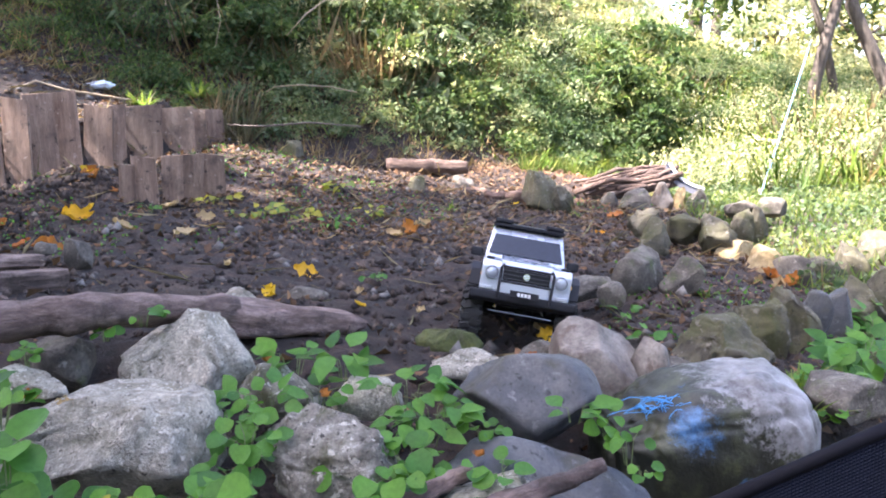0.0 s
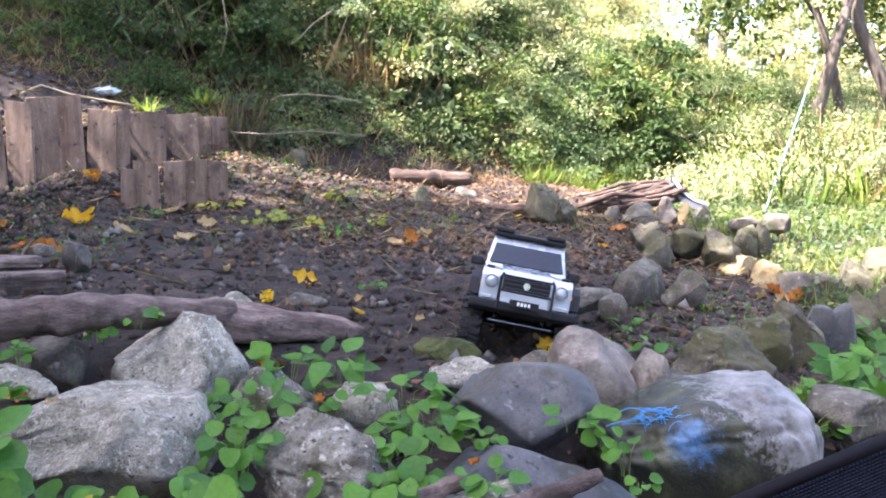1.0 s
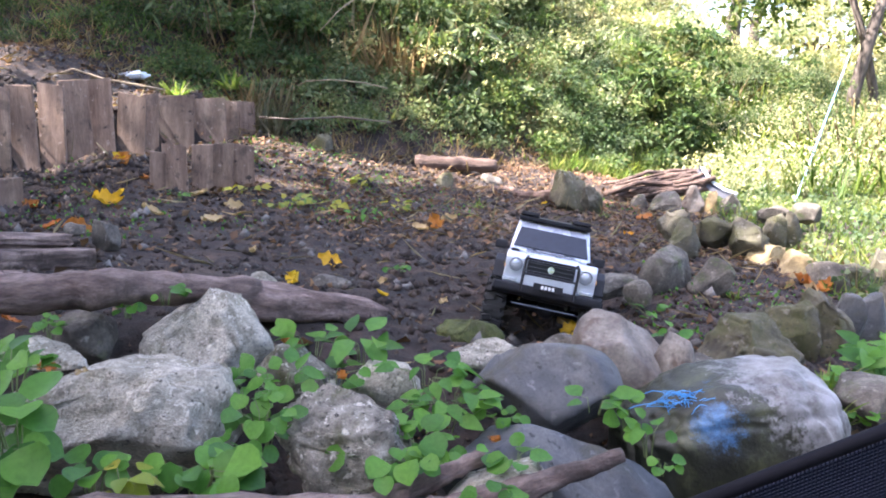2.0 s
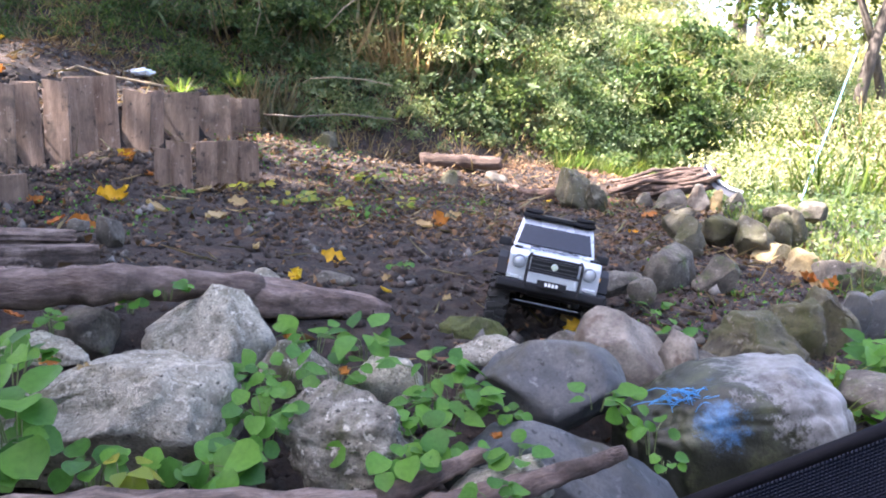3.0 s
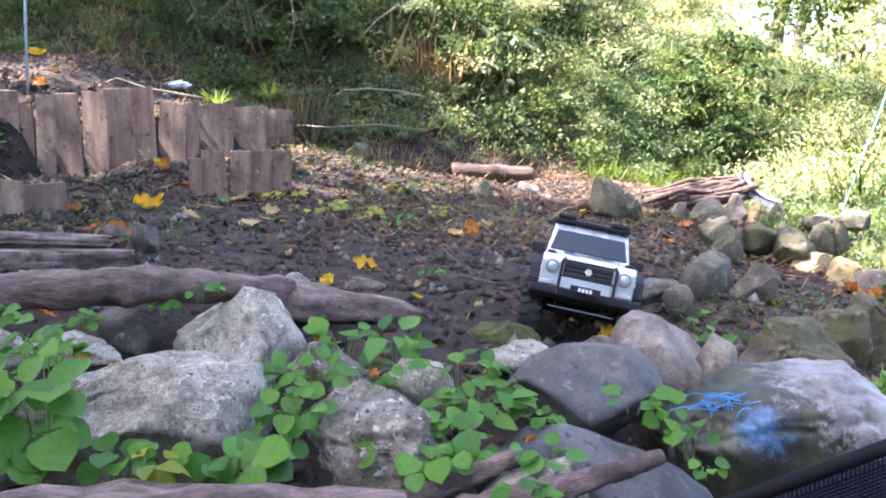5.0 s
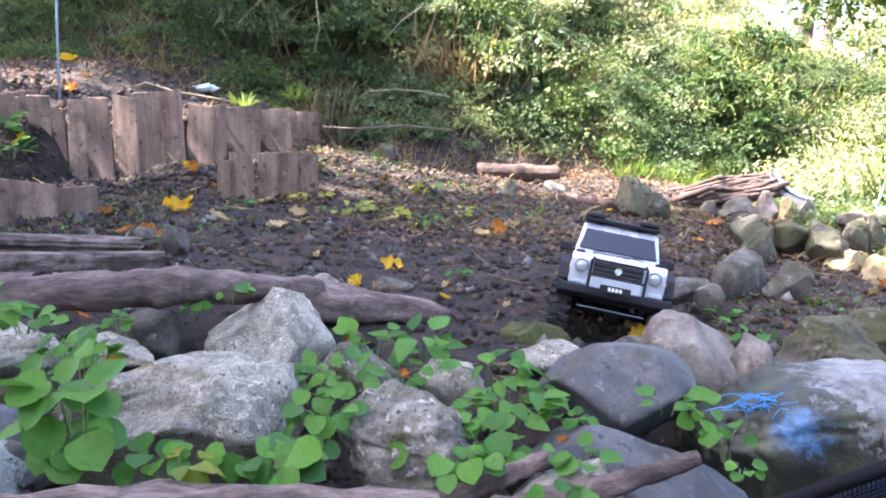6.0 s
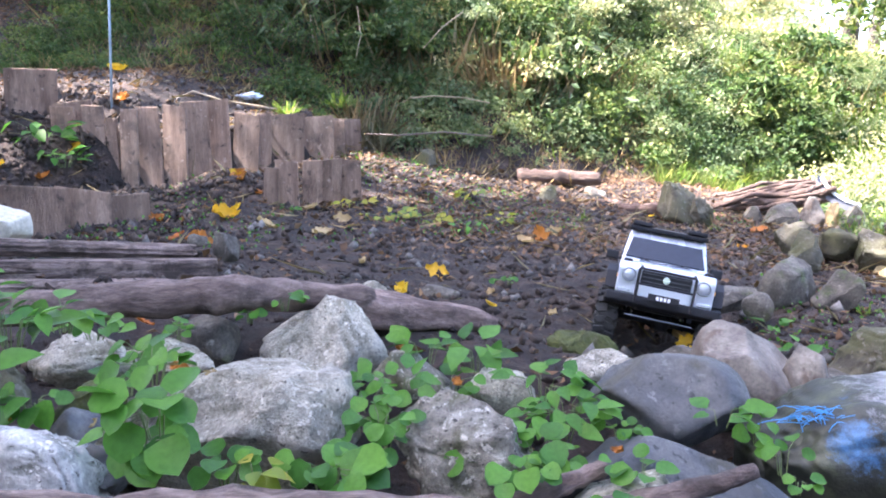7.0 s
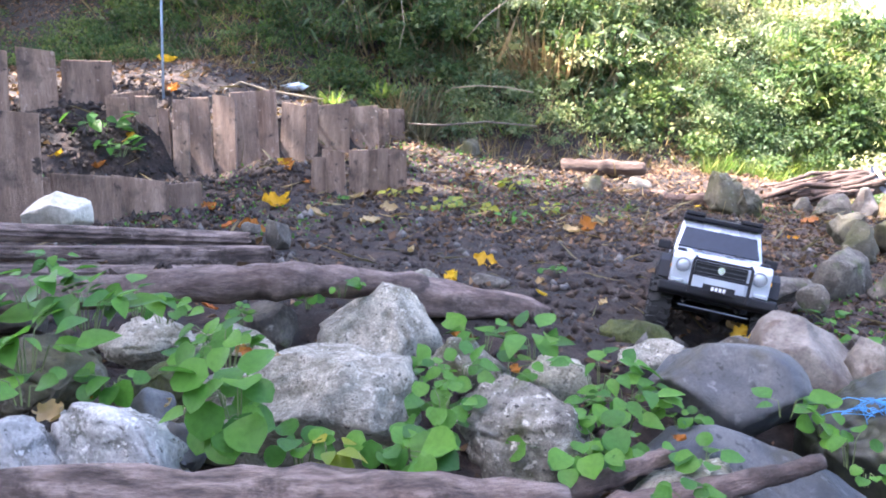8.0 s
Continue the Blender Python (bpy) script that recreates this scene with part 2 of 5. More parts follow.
def tube(bm, points, radii, sides=8, wobble=0.0, seed=0):
    """A round bar through points, its ends closed."""
    rng = random.Random(seed)
    pts = [Vector(p) for p in points]
    rings = []
    for k, p in enumerate(pts):
        d = (pts[min(k + 1, len(pts) - 1)] - pts[max(k - 1, 0)]).normalized()
        u = d.orthogonal().normalized() if k == 0 else (u - d * u.dot(d)).normalized()
        w = d.cross(u)
        r = radii[k] if isinstance(radii, (list, tuple)) else radii
        rings.append([bm.verts.new(p + (u * math.cos(a) + w * math.sin(a)) * r * (1 + rng.uniform(-wobble, wobble)))
                      for a in (2 * math.pi * i / sides for i in range(sides))])
    for a, b in zip(rings, rings[1:]):
        for i in range(sides):
            bm.faces.new((a[i], a[(i + 1) % sides], b[(i + 1) % sides], b[i]))
    bm.faces.new(rings[0][::-1])
    bm.faces.new(rings[-1])
    return bm


def box(bm, x0, x1, y0, y1, z0, z1, bevel=0.0, m=None):
    r = bmesh.ops.create_cube(bm, size=1)
    bmesh.ops.transform(bm, matrix=Matrix.Translation(((x0 + x1) / 2, (y0 + y1) / 2, (z0 + z1) / 2)) @ Matrix.Diagonal((x1 - x0, y1 - y0, z1 - z0, 1)), verts=r["verts"])
    vs = r["verts"]
    if bevel:
        es = list({e for v in vs for e in v.link_edges})
        g = bmesh.ops.bevel(bm, geom=es, offset=bevel, segments=2, affect="EDGES", profile=0.6)
        vs = list({v for f in g["faces"] for v in f.verts})
    if m is not None:
        bmesh.ops.transform(bm, matrix=m, verts=vs)
    return bm


# ---- the ground ----
def step(a, b, v):
    t = np.clip((v - a) / (b - a), 0, 1)
    return t * t * (3 - 2 * t)


def ripple(x, y):
    return (np.sin(3.1 * x + 1.3 * np.sin(2.3 * y)) * np.sin(2.7 * y + 0.7 * np.sin(3.7 * x)) * 0.6
            + np.sin(9.7 * x + 2 * np.sin(5 * y + 1)) * np.sin(8.3 * y + 1.5 * np.sin(7 * x)) * 0.3
            + np.sin(23 * x + 2 * np.sin(17 * y)) * np.sin(27 * y + np.sin(19 * x)) * 0.16)


def foot(x):
    return np.interp(x, (-6, -2, -0.6, 0.6, 1.8, 3.5, 8), (3.7, 4.05, 4.35, 5.2, 6.1, 7.6, 9.0))


def ground(x, y):
    x, y = np.asarray(x, float), np.asarray(y, float)
    left = step(0.2, -1.5, x)
    z = 0.17 * left + 0.09 * step(1.8, 3.2, y) * step(1.0, -0.2, x) + 0.09 * step(3.1, 4.2, y) + 0.14 * step(2.8, 3.8, y) * left
    z = z - (0.12 - 0.09 * step(2.5, 3.1, y)) * step(0.5, 1.6, x) * (1 - step(4.2, 5.6, y))
    z = z - 0.15 * (1 - step(1.1, 1.55, y)) * step(-1.5, -0.7, x)
    d = -0.906 * (x + 1.74) + 0.424 * (y - 2.75)
    z = z + 0.22 * step(0.0, 1.0, d / (0.10 + 1.4 * np.clip(y - 3.75, 0, 1))) * step(2.2, 2.8, y) + 0.22 * step(-1.62, -2.3, x)
    z = z + 0.55 * step(4.8, 8.0, y) * step(0.8, 3.0, x)
    z = z + 0.15 * step(4.05, 4.95, y) * step(1.5, 0.5, x) * step(-1.2, -0.5, x)
    s = y - foot(x)
    rise = np.where(s > 0, 0.72 * np.clip(s, 0, None) - 0.06 * (1 - np.exp(-np.clip(s, 0, None) / 0.3)), 0)
    z = z + 4.5 * np.tanh(np.clip(rise, 0, None) / 4.5) * (1 - 0.85 * step(1.0, 3.4, x))
    z = z - 0.05 * np.exp(-((x - 0.13) ** 2 / 0.03 + (y - 1.70) ** 2 / 0.02))
    near = 1 - step(9, 14, np.hypot(x, y))
    z = z - 0.07 * np.exp(-((x - 0.28) ** 2 / 0.05 + (y - 2.1) ** 2 / 0.06))
    z = z + 0.09 * np.exp(-((x + 1.47) ** 2 / 0.035 + (y - 2.95) ** 2 / 0.10)) + 0.05 * np.exp(-((x + 1.7) ** 2 / 0.02 + (y - 2.62) ** 2 / 0.02))
    return z + near * (0.018 * ripple(x, y) + 0.006 * ripple(x * 2.3 + 5, y * 2.3))


def spread(lo, hi, dense_lo, dense_hi, step_in, growth):
    v = list(np.arange(dense_lo, dense_hi, step_in))
    d, q = step_in, v[-1]
    while q < hi:
        d *= growth
        q += d
        v.append(q)
    d, q = step_in, v[0]
    while q > lo:
        d *= growth
        q -= d
        v.insert(0, q)
    return np.array(v)


def build_ground():
    gx = spread(-600, 600, -2.4, 2.4, 0.024, 1.16)
    gy = spread(-600, 600, 0.3, 5.4, 0.024, 1.16)
    X, Y = np.meshgrid(gx, gy)
    rng = np.random.default_rng(3)
    Z = ground(X, Y)
    inside = (np.abs(X) < 2.6) & (Y > 0.2) & (Y < 5.6)
    Z = Z + inside * rng.normal(size=X.shape) * 0.0035
    nx, ny = len(gx), len(gy)
    v = np.stack([X, Y, Z], -1).reshape(-1, 3)
    i = (np.arange(ny - 1)[:, None] * nx + np.arange(nx - 1)[None, :]).reshape(-1)
    q = np.stack([i, i + 1, i + nx + 1, i + nx], 1).reshape(-1)
    me = bpy.data.meshes.new("ground")
    me.vertices.add(len(v))
    me.vertices.foreach_set("co", v.reshape(-1))
    me.loops.add(len(q))
    me.loops.foreach_set("vertex_index", q)
    me.polygons.add(len(i))
    me.polygons.foreach_set("loop_start", np.arange(0, len(q), 4))
    me.polygons.foreach_set("use_smooth", np.ones(len(i), bool))
    me.materials.append(SOIL)
    me.update(calc_edges=True)
    return tagged(new("ground", me), "dark brown bare soil rising into an overgrown bank", "ground", kind="structure")


build_ground()


# ---- rocks ----
ROCK_WORDS = {"lime": "light grey mottled limestone", "limemoss": "grey limestone with patches of green moss", "white": "pale whitish rough limestone",
              "cream": "cream-coloured smooth stone", "smooth": "blue-grey smooth river stone", "tan": "tan-grey smooth river stone", "brown": "dull brown stone",
              "dark": "dark grey stone", "moss": "stone covered with dark green moss", "mossy": "olive-brown stone with a film of moss", "yellow": "ochre sunlit stone"}


def rock(x, y, z, w, d, h, mat, shape, taper, lean, seed):
    rng = random.Random(seed)
    bm = bmesh.new()
    bmesh.ops.create_icosphere(bm, subdivisions=5 if w > 0.15 and y < 1.8 else 4 if w > 0.07 else 3, radius=1)
    smooth_kind = mat in ("smooth", "tan", "cream", "brown")
    off = Vector((rng.uniform(-9, 9), rng.uniform(-9, 9), rng.uniform(-9, 9)))
    cuts = []
    for _ in range(14 if smooth_kind else 22):
        nrm = Vector((rng.gauss(0, 1), rng.gauss(0, 1), rng.gauss(0, 1))).normalized()
        cuts.append((nrm, rng.uniform(0.57, 0.88) if smooth_kind else rng.uniform(0.56, 0.92)))
    for v in bm.verts:
        p = v.co.copy()
        q = Vector([math.copysign(abs(c) ** 0.62, c) for c in p])
        for nrm, lim in cuts:
            e = q.dot(nrm) - lim
            if e > 0:
                q -= nrm * e * 1.0
        q += p * (0.06 * noise.noise(p * 1.2 + off) + (0.03 if smooth_kind else 0.10) * noise.noise(p * 3.5 + off))
        if not smooth_kind:
            q += p * (0.05 * noise.noise(p * 8 + off) + 0.025 * noise.noise(p * 17 + off))
        v.co = q
    lo = [min(v.co[k] for v in bm.verts) for k in range(3)]
    hi = [max(v.co[k] for v in bm.verts) for k in range(3)]
    for v in bm.verts:
        q = Vector([(v.co[k] - lo[k]) / (hi[k] - lo[k]) - 0.5 for k in range(3)])
        up = max(0.0, q.z + 0.2) / 0.7
        s = 1 - (1 - taper) * up ** 1.3
        q.x = q.x * s + lean * up
        q.y *= 1 - (1 - taper) * 0.6 * up
        v.co = Vector((q.x * w, q.y * d, q.z * h))
    ob = new("rock", finish(bm, "rock", ROCK[mat], True))
    ob.location = (x, y, z)
    return tagged(ob, f"{shape} {ROCK_WORDS[mat]} lying on dark soil", "rock", "rocks edging the course")


rock(-0.552, 1.068, -0.012, 0.467, 0.374, 0.254, "lime", "broad", 0.850, 0.050, 1)
rock(-0.506, 1.376, 0.057, 0.301, 0.276, 0.205, "lime", "peaked", .25, .05, 2)
rock(-0.173, 0.999, 0.001, 0.232, 0.179, 0.170, "limemoss", "blocky", 0.800, .0, 103)
rock(0.134, 1.220, 0.017, 0.264, 0.230, 0.181, "smooth", "rounded", 0.880, -.1, 211)
rock(0.285, 1.398, 0.026, 0.199, 0.182, 0.183, "tan", "rounded", .55, -.15, 5)
rock(0.370, 1.371, 0.025, 0.098, 0.090, 0.123, "tan", "rounded", .7, -.1, 6)
rock(0.131, 1.050, -0.066, 0.355, 0.233, 0.212, "smooth", "broad", 0.750, -.1, 107)
rock(0.042, 0.930, -0.017, 0.149, 0.127, 0.088, "lime", "low", .6, .1, 8)
rock(-0.141, 1.219, 0.032, 0.122, 0.097, 0.077, "lime", "small", .6, .0, 9)
rock(-0.292, 1.229, 0.038, 0.148, 0.118, 0.105, "limemoss", "small", .6, -.1, 10)
rock(-0.716, 1.324, 0.059, 0.144, 0.132, 0.118, "brown", "rounded", .7, 0, 11)
rock(-0.691, 1.137, 0.085, 0.185, 0.079, 0.055, "lime", "flat", .8, 0, 12)
rock(-0.011, 1.622, 0.010, 0.184, 0.116, 0.080, "moss", "low", .5, 0, 13)
rock(0.036, 1.411, 0.029, 0.173, 0.085, 0.058, "lime", "flat", .6, 0, 14)
rock(0.181, 1.481, 0.029, 0.109, 0.072, 0.050, "brown", "small", .6, 0, 15)
rock(0.427, 1.378, 0.013, 0.106, 0.086, 0.059, "brown", "flat", .6, 0, 16)
rock(0.570, 1.560, 0.006, 0.243, 0.219, 0.152, "mossy", "rounded", .6, .0, 17)
rock(0.659, 1.692, -0.007, 0.220, 0.198, 0.200, "mossy", "rounded", .7, .05, 18)
rock(0.775, 1.703, 0.001, 0.153, 0.137, 0.222, "mossy", "upright", .8, -.05, 19)
rock(0.857, 1.762, 0.015, 0.091, 0.082, 0.161, "smooth", "upright", .8, 0, 20)
rock(0.943, 1.837, 0.008, 0.108, 0.097, 0.154, "smooth", "upright", .7, 0, 21)
rock(1.072, 1.950, 0.000, 0.140, 0.126, 0.182, "mossy", "upright", .7, 0, 22)
rock(1.206, 2.055, 0.004, 0.159, 0.143, 0.212, "mossy", "upright", .7, 0, 23)
rock(1.408, 2.236, 0.013, 0.176, 0.158, 0.215, "mossy", "upright", .7, 0, 24)
rock(0.568, 2.270, 0.020, 0.186, 0.168, 0.224, "brown", "upright", .75, 0, 25)
rock(0.696, 2.247, 0.020, 0.153, 0.138, 0.165, "brown", "rounded", .65, 0, 26)
rock(0.443, 2.064, 0.026, 0.087, 0.078, 0.076, "brown", "small", .7, 0, 27)
rock(0.358, 2.133, 0.029, 0.239, 0.084, 0.075, "brown", "flat", .8, 0, 28)
rock(1.172, 3.084, -0.044, 0.218, 0.176, 0.183, "yellow", "rounded", 0.700, 0, 29)
rock(1.227, 2.898, -0.056, 0.222, 0.178, 0.195, "yellow", "rounded", 0.700, 0, 30)
rock(1.287, 2.804, -0.077, 0.185, 0.148, 0.189, "brown", "rounded", 0.700, 0, 31)
rock(1.398, 2.807, -0.078, 0.187, 0.151, 0.174, "mossy", "rounded", 0.700, 0, 32)
rock(1.519, 2.855, -0.064, 0.161, 0.130, 0.252, "mossy", "rounded", 0.700, 0, 33)
rock(1.695, 2.993, -0.068, 0.171, 0.138, 0.306, "mossy", "upright", 0.700, 0, 34)
rock(0.797, 2.935, 0.070, 0.134, 0.113, 0.168, "mossy", "rounded", 0.800, 0, 35)
rock(0.816, 3.145, 0.099, 0.153, 0.130, 0.144, "mossy", "rounded", 0.800, 0, 36)
rock(0.997, 3.205, 0.070, 0.189, 0.160, 0.142, "mossy", "rounded", 0.850, 0, 37)
rock(1.111, 3.109, 0.057, 0.171, 0.145, 0.181, "mossy", "upright", 0.850, 0, 38)
rock(1.224, 3.161, 0.077, 0.118, 0.100, 0.163, "mossy", "upright", 0.850, 0, 39)
rock(1.300, 3.179, 0.088, 0.092, 0.078, 0.166, "mossy", "upright", 0.800, 0, 40)
rock(1.508, 3.544, 0.128, 0.170, 0.123, 0.103, "brown", "flat", 0.700, 0, 41)
rock(1.412, 3.685, 0.110, 0.156, 0.110, 0.091, "brown", "flat", 0.700, 0, 42)
rock(0.481, 3.943, 0.198, 0.221, 0.190, 0.226, "mossy", "peaked", .62, -.1, 43)
rock(0.575, 3.900, 0.158, 0.138, 0.125, 0.150, "mossy", "small", .6, .0, 44)
rock(1.016, 4.186, 0.093, 0.186, 0.149, 0.192, "brown", "rounded", 0.800, 0, 45)
rock(1.178, 4.189, 0.110, 0.152, 0.122, 0.222, "tan", "upright", 0.700, 0, 46)
rock(1.259, 4.144, 0.103, 0.073, 0.058, 0.184, "yellow", "upright", 0.850, 0, 47)
rock(1.351, 4.134, 0.102, 0.144, 0.116, 0.174, "brown", "rounded", 0.700, 0, 48)
rock(0.894, 4.253, 0.081, 0.144, 0.116, 0.174, "brown", "rounded", 0.700, 0, 49)
rock(0.048, 4.354, 0.200, 0.195, 0.130, 0.135, "brown", "flat", 0.800, 0, 50)
rock(-0.176, 3.937, 0.225, 0.104, 0.090, 0.120, "mossy", "rounded", .85, 0, 51)
rock(-0.833, 4.050, 0.425, 0.135, 0.110, 0.110, "mossy", "rounded", .6, 0, 52)
rock(-0.990, 1.983, 0.166, 0.073, 0.065, 0.099, "brown", "small", .6, -.2, 53)
rock(-1.059, 1.946, 0.191, 0.066, 0.057, 0.040, "brown", "small", .6, 0, 54)
rock(-0.378, 1.918, 0.066, 0.132, 0.063, 0.044, "brown", "flat", .7, 0, 55)
rock(-0.496, 1.686, 0.108, 0.105, 0.064, 0.045, "lime", "flat", .6, 0, 56)
rock(-1.534, 1.748, 0.232, 0.189, 0.170, 0.144, "cream", "rounded", .6, .1, 57)
rock(-0.629, 0.600, 0.106, 0.105, 0.096, 0.085, "white", "blocky", .6, 0, 58)
rock(-0.540, 0.655, 0.098, 0.178, 0.140, 0.108, "white", "blocky", .5, -.1, 59)
rock(-0.505, 0.692, 0.083, 0.078, 0.072, 0.065, "dark", "small", .6, 0, 60)
rock(-0.769, 1.035, 0.099, 0.215, 0.142, 0.099, "lime", "broad", .7, 0, 61)
rock(-0.755, 0.792, 0.124, 0.163, 0.139, 0.096, "mossy", "flat", .8, .05, 62)
rock(-0.673, 0.923, 0.074, 0.093, 0.085, 0.066, "moss", "small", .6, 0, 63)
rock(-0.620, 0.802, 0.084, 0.066, 0.061, 0.051, "smooth", "small", .6, 0, 64)
rock(-1.083, 1.089, 0.119, 0.134, 0.107, 0.075, "brown", "small", .6, 0, 65)
rock(0.682, 1.259, 0.004, 0.190, 0.150, 0.080, "brown", "low", 0.7, 0, 90)

# ---- logs, timbers and boards ----
def log(name, points, radii, mat, label, seed, sides=14, cat="log"):
    """A log with uneven girth, from end to end through points."""
    rng = random.Random(seed)
    pts = [Vector(p) for p in points]
    fine, rad = [], []
    n = 10
    for k in range(len(pts) - 1):
        for i in range(n):
            t = i / n
            fine.append(pts[k].lerp(pts[k + 1], t) + Vector((rng.uniform(-1, 1), rng.uniform(-1, 1), rng.uniform(-1, 1))) * radii[k] * 0.10)
            rad.append((radii[k] * (1 - t) + radii[k + 1] * t) * rng.uniform(0.92, 1.08))
    fine.append(pts[-1])
    rad.append(radii[-1])
    o = fine[0]
    bm = tube(bmesh.new(), [p - o for p in fine], rad, sides, 0.10, seed)
    ob = new(name, finish(bm, name, mat, True))
    d = (pts[-1] - pts[0])
    ob.location = o
    # grain runs along the local x axis
    turn = d.to_track_quat("X", "Z").to_matrix().to_4x4()
    ob.data.transform(turn.inverted())
    ob.matrix_world = Matrix.Translation(o) @ turn
    return tagged(ob, label, cat)


log("fallen_log", [(-1.10, 1.00, 0.168), (-0.89, 1.13, 0.165), (-0.64, 1.285, 0.165), (-0.44, 1.49, 0.125)], [0.030, 0.032, 0.034, 0.026], BARK, "reddish-brown barked log lying across the soil", 1)


def split_wedge(a, b, high, deep, seed):
    """A split slab of wood between two points, thick at the first, with a torn face and a thin end."""
    a, b = Vector(a), Vector(b)
    length = (b - a).length
    bm = bmesh.new()
    bmesh.ops.create_grid(bm, x_segments=36, y_segments=20, size=0.5)
    off = Vector((seed * 3.1, seed * 1.7, 0))
    for v in bm.verts:
        f, t = v.co.x + 0.5, 2 * math.pi * (v.co.y + 0.5)
        c, w = math.cos(t), math.sin(t)
        k = min(1.25, 1 / max(abs(c), abs(w)))
        thin = (1 - 0.55 * f) * (0.35 + 0.65 * min(1, f * 7)) * (0.45 + 0.55 * min(1, (1 - f) * 9))
        rough = 1 + 0.22 * noise.noise(Vector((f * 5, c * 2, w * 2)) + off) + 0.12 * noise.noise(Vector((f * 9, c * 7, w * 7)) + off)
        v.co = Vector((f * length, c * k * deep / 2 * thin * rough, w * k * high / 2 * thin * rough))
    bmesh.ops.remove_doubles(bm, verts=bm.verts, dist=0.0008)
    bmesh.ops.holes_fill(bm, edges=[e for e in bm.edges if e.is_boundary], sides=0)
    bmesh.ops.recalc_face_normals(bm, faces=bm.faces)
    ob = new("split_log", finish(bm, "split_log", BARK, True))
    ob.matrix_world = Matrix.Translation(a) @ (b - a).to_track_quat("X", "Z").to_matrix().to_4x4()
    return tagged(ob, "split wedge of barked wood lying on soil", "log")


split_wedge((-0.545, 1.455, 0.118), (-0.195, 1.65, 0.052), 0.085, 0.11, 2)
log("foreground_log", [(-0.72, 0.33, 0.150), (-0.39, 0.60, 0.082), (-0.10, 0.75, 0.035)], [0.034, 0.030, 0.022], TIMBER, "weathered grey-brown log in front of the rocks", 3, 18)
log("branch", [(-0.05, 0.83, -0.005), (0.08, 0.88, 0.012), (0.195, 0.935, 0.032)], [0.017, 0.015, 0.009], BARK, "broken brown branch resting on a grey stone", 4, cat="branch")
log("branch", [(-0.13, 0.87, -0.02), (-0.05, 0.91, 0.0), (0.02, 0.95, 0.02)], [0.014, 0.014, 0.010], BARK, "short brown branch between the rocks", 5, cat="branch")


def timber(a, b, w, h, seed):
    """A weathered timber with grooves along its grain and a ragged end."""
    rng = random.Random(seed)
    a, b = Vector(a), Vector(b)
    length = (b - a).length
    prof = []
    for k in range(22):
        t = 2 * math.pi * k / 22
        cx, cy = math.cos(t), math.sin(t)
        s = 1 / max(abs(cx), abs(cy))
        s = min(s, 1.25) * rng.uniform(0.84, 1.02)
        prof.append((cx * s * w / 2, cy * s * h / 2))
    bm = bmesh.new()
    rings = []
    for i in range(15):
        f = i / 14
        x = f * length
        rings.append([bm.verts.new((x + (rng.uniform(-0.012, 0.012) if i in (0, 14) else 0), py * rng.uniform(0.95, 1.05), pz * rng.uniform(0.95, 1.05))) for py, pz in prof])
    for p, q in zip(rings, rings[1:]):
        for k in range(22):
            bm.faces.new((p[k], p[(k + 1) % 22], q[(k + 1) % 22], q[k]))
    bm.faces.new(rings[0][::-1])
    bm.faces.new(rings[-1])
    ob = new("timber", finish(bm, "timber", TIMBER))
    ob.matrix_world = Matrix.Translation(a) @ (b - a).to_track_quat("X", "Z").to_matrix().to_4x4()
    return tagged(ob, "weathered grey-brown split timber lying on the soil", "timber", "timbers laid as a ramp")


timber((-1.44, 1.36, 0.238), (-1.005, 1.80, 0.178), 0.07, 0.04, 1)
timber((-1.40, 1.31, 0.185), (-0.93, 1.775, 0.140), 0.06, 0.05, 2)
timber((-1.32, 1.23, 0.165), (-0.995, 1.62, 0.118), 0.06, 0.035, 3)
timber((-1.42, 1.25, 0.205), (-1.02, 1.70, 0.150), 0.05, 0.03, 4)


def board_mesh(w, h, t, seed):
    """An upright plank, front to -y, base at z = -0.05, with a rough top and worn edges."""
    rng = random.Random(seed)
    bm = bmesh.new()
    box(bm, -w / 2, w / 2, -t / 2, t / 2, -0.16, h, 0.003)
    slant = rng.uniform(-0.22, 0.16)
    for v in bm.verts:
        if v.co.z > h * 0.6:
            v.co.z += v.co.x * slant + rng.uniform(-0.002, 0.002)
        v.co.x += 0.003 * math.sin(v.co.z * 30 + seed)
    return finish(bm, "board", BOARD)


def fence(name, boards, label):
    root = new(name)
    root.location = boards[0][0]
    for k, (p, w, h, yaw, tilt) in enumerate(boards):
        ob = new("board", board_mesh(w, h, 0.022, k + len(name)))
        ob.parent = root
        ob.matrix_basis = Matrix.Translation(Vector(p) - root.location) @ pose(0, 0, 0, 0, tilt, yaw)
    return tagged(root, label, "fence")


def row_of_boards(a, b, widths, top_a, top_b, yaw, seed, fill=0.88):
    rng = random.Random(seed)
    a, b = Vector(a), Vector(b)
    total = sum(widths)
    out, s = [], 0.0
    for k, w in enumerate(widths):
        f = (s + w / 2) / total
        s += w
        p = a.lerp(b, f)
        p += Vector((rng.uniform(-1, 1), rng.uniform(-1, 1), 0)) * 0.006
        top = top_a + (top_b - top_a) * f + rng.uniform(-0.03, 0.026)
        out.append(((p.x, p.y, p.z), w * (b - a).length / total * fill, top - p.z, yaw + rng.uniform(-9, 9), rng.uniform(-2.5, 4.5)))
    return out


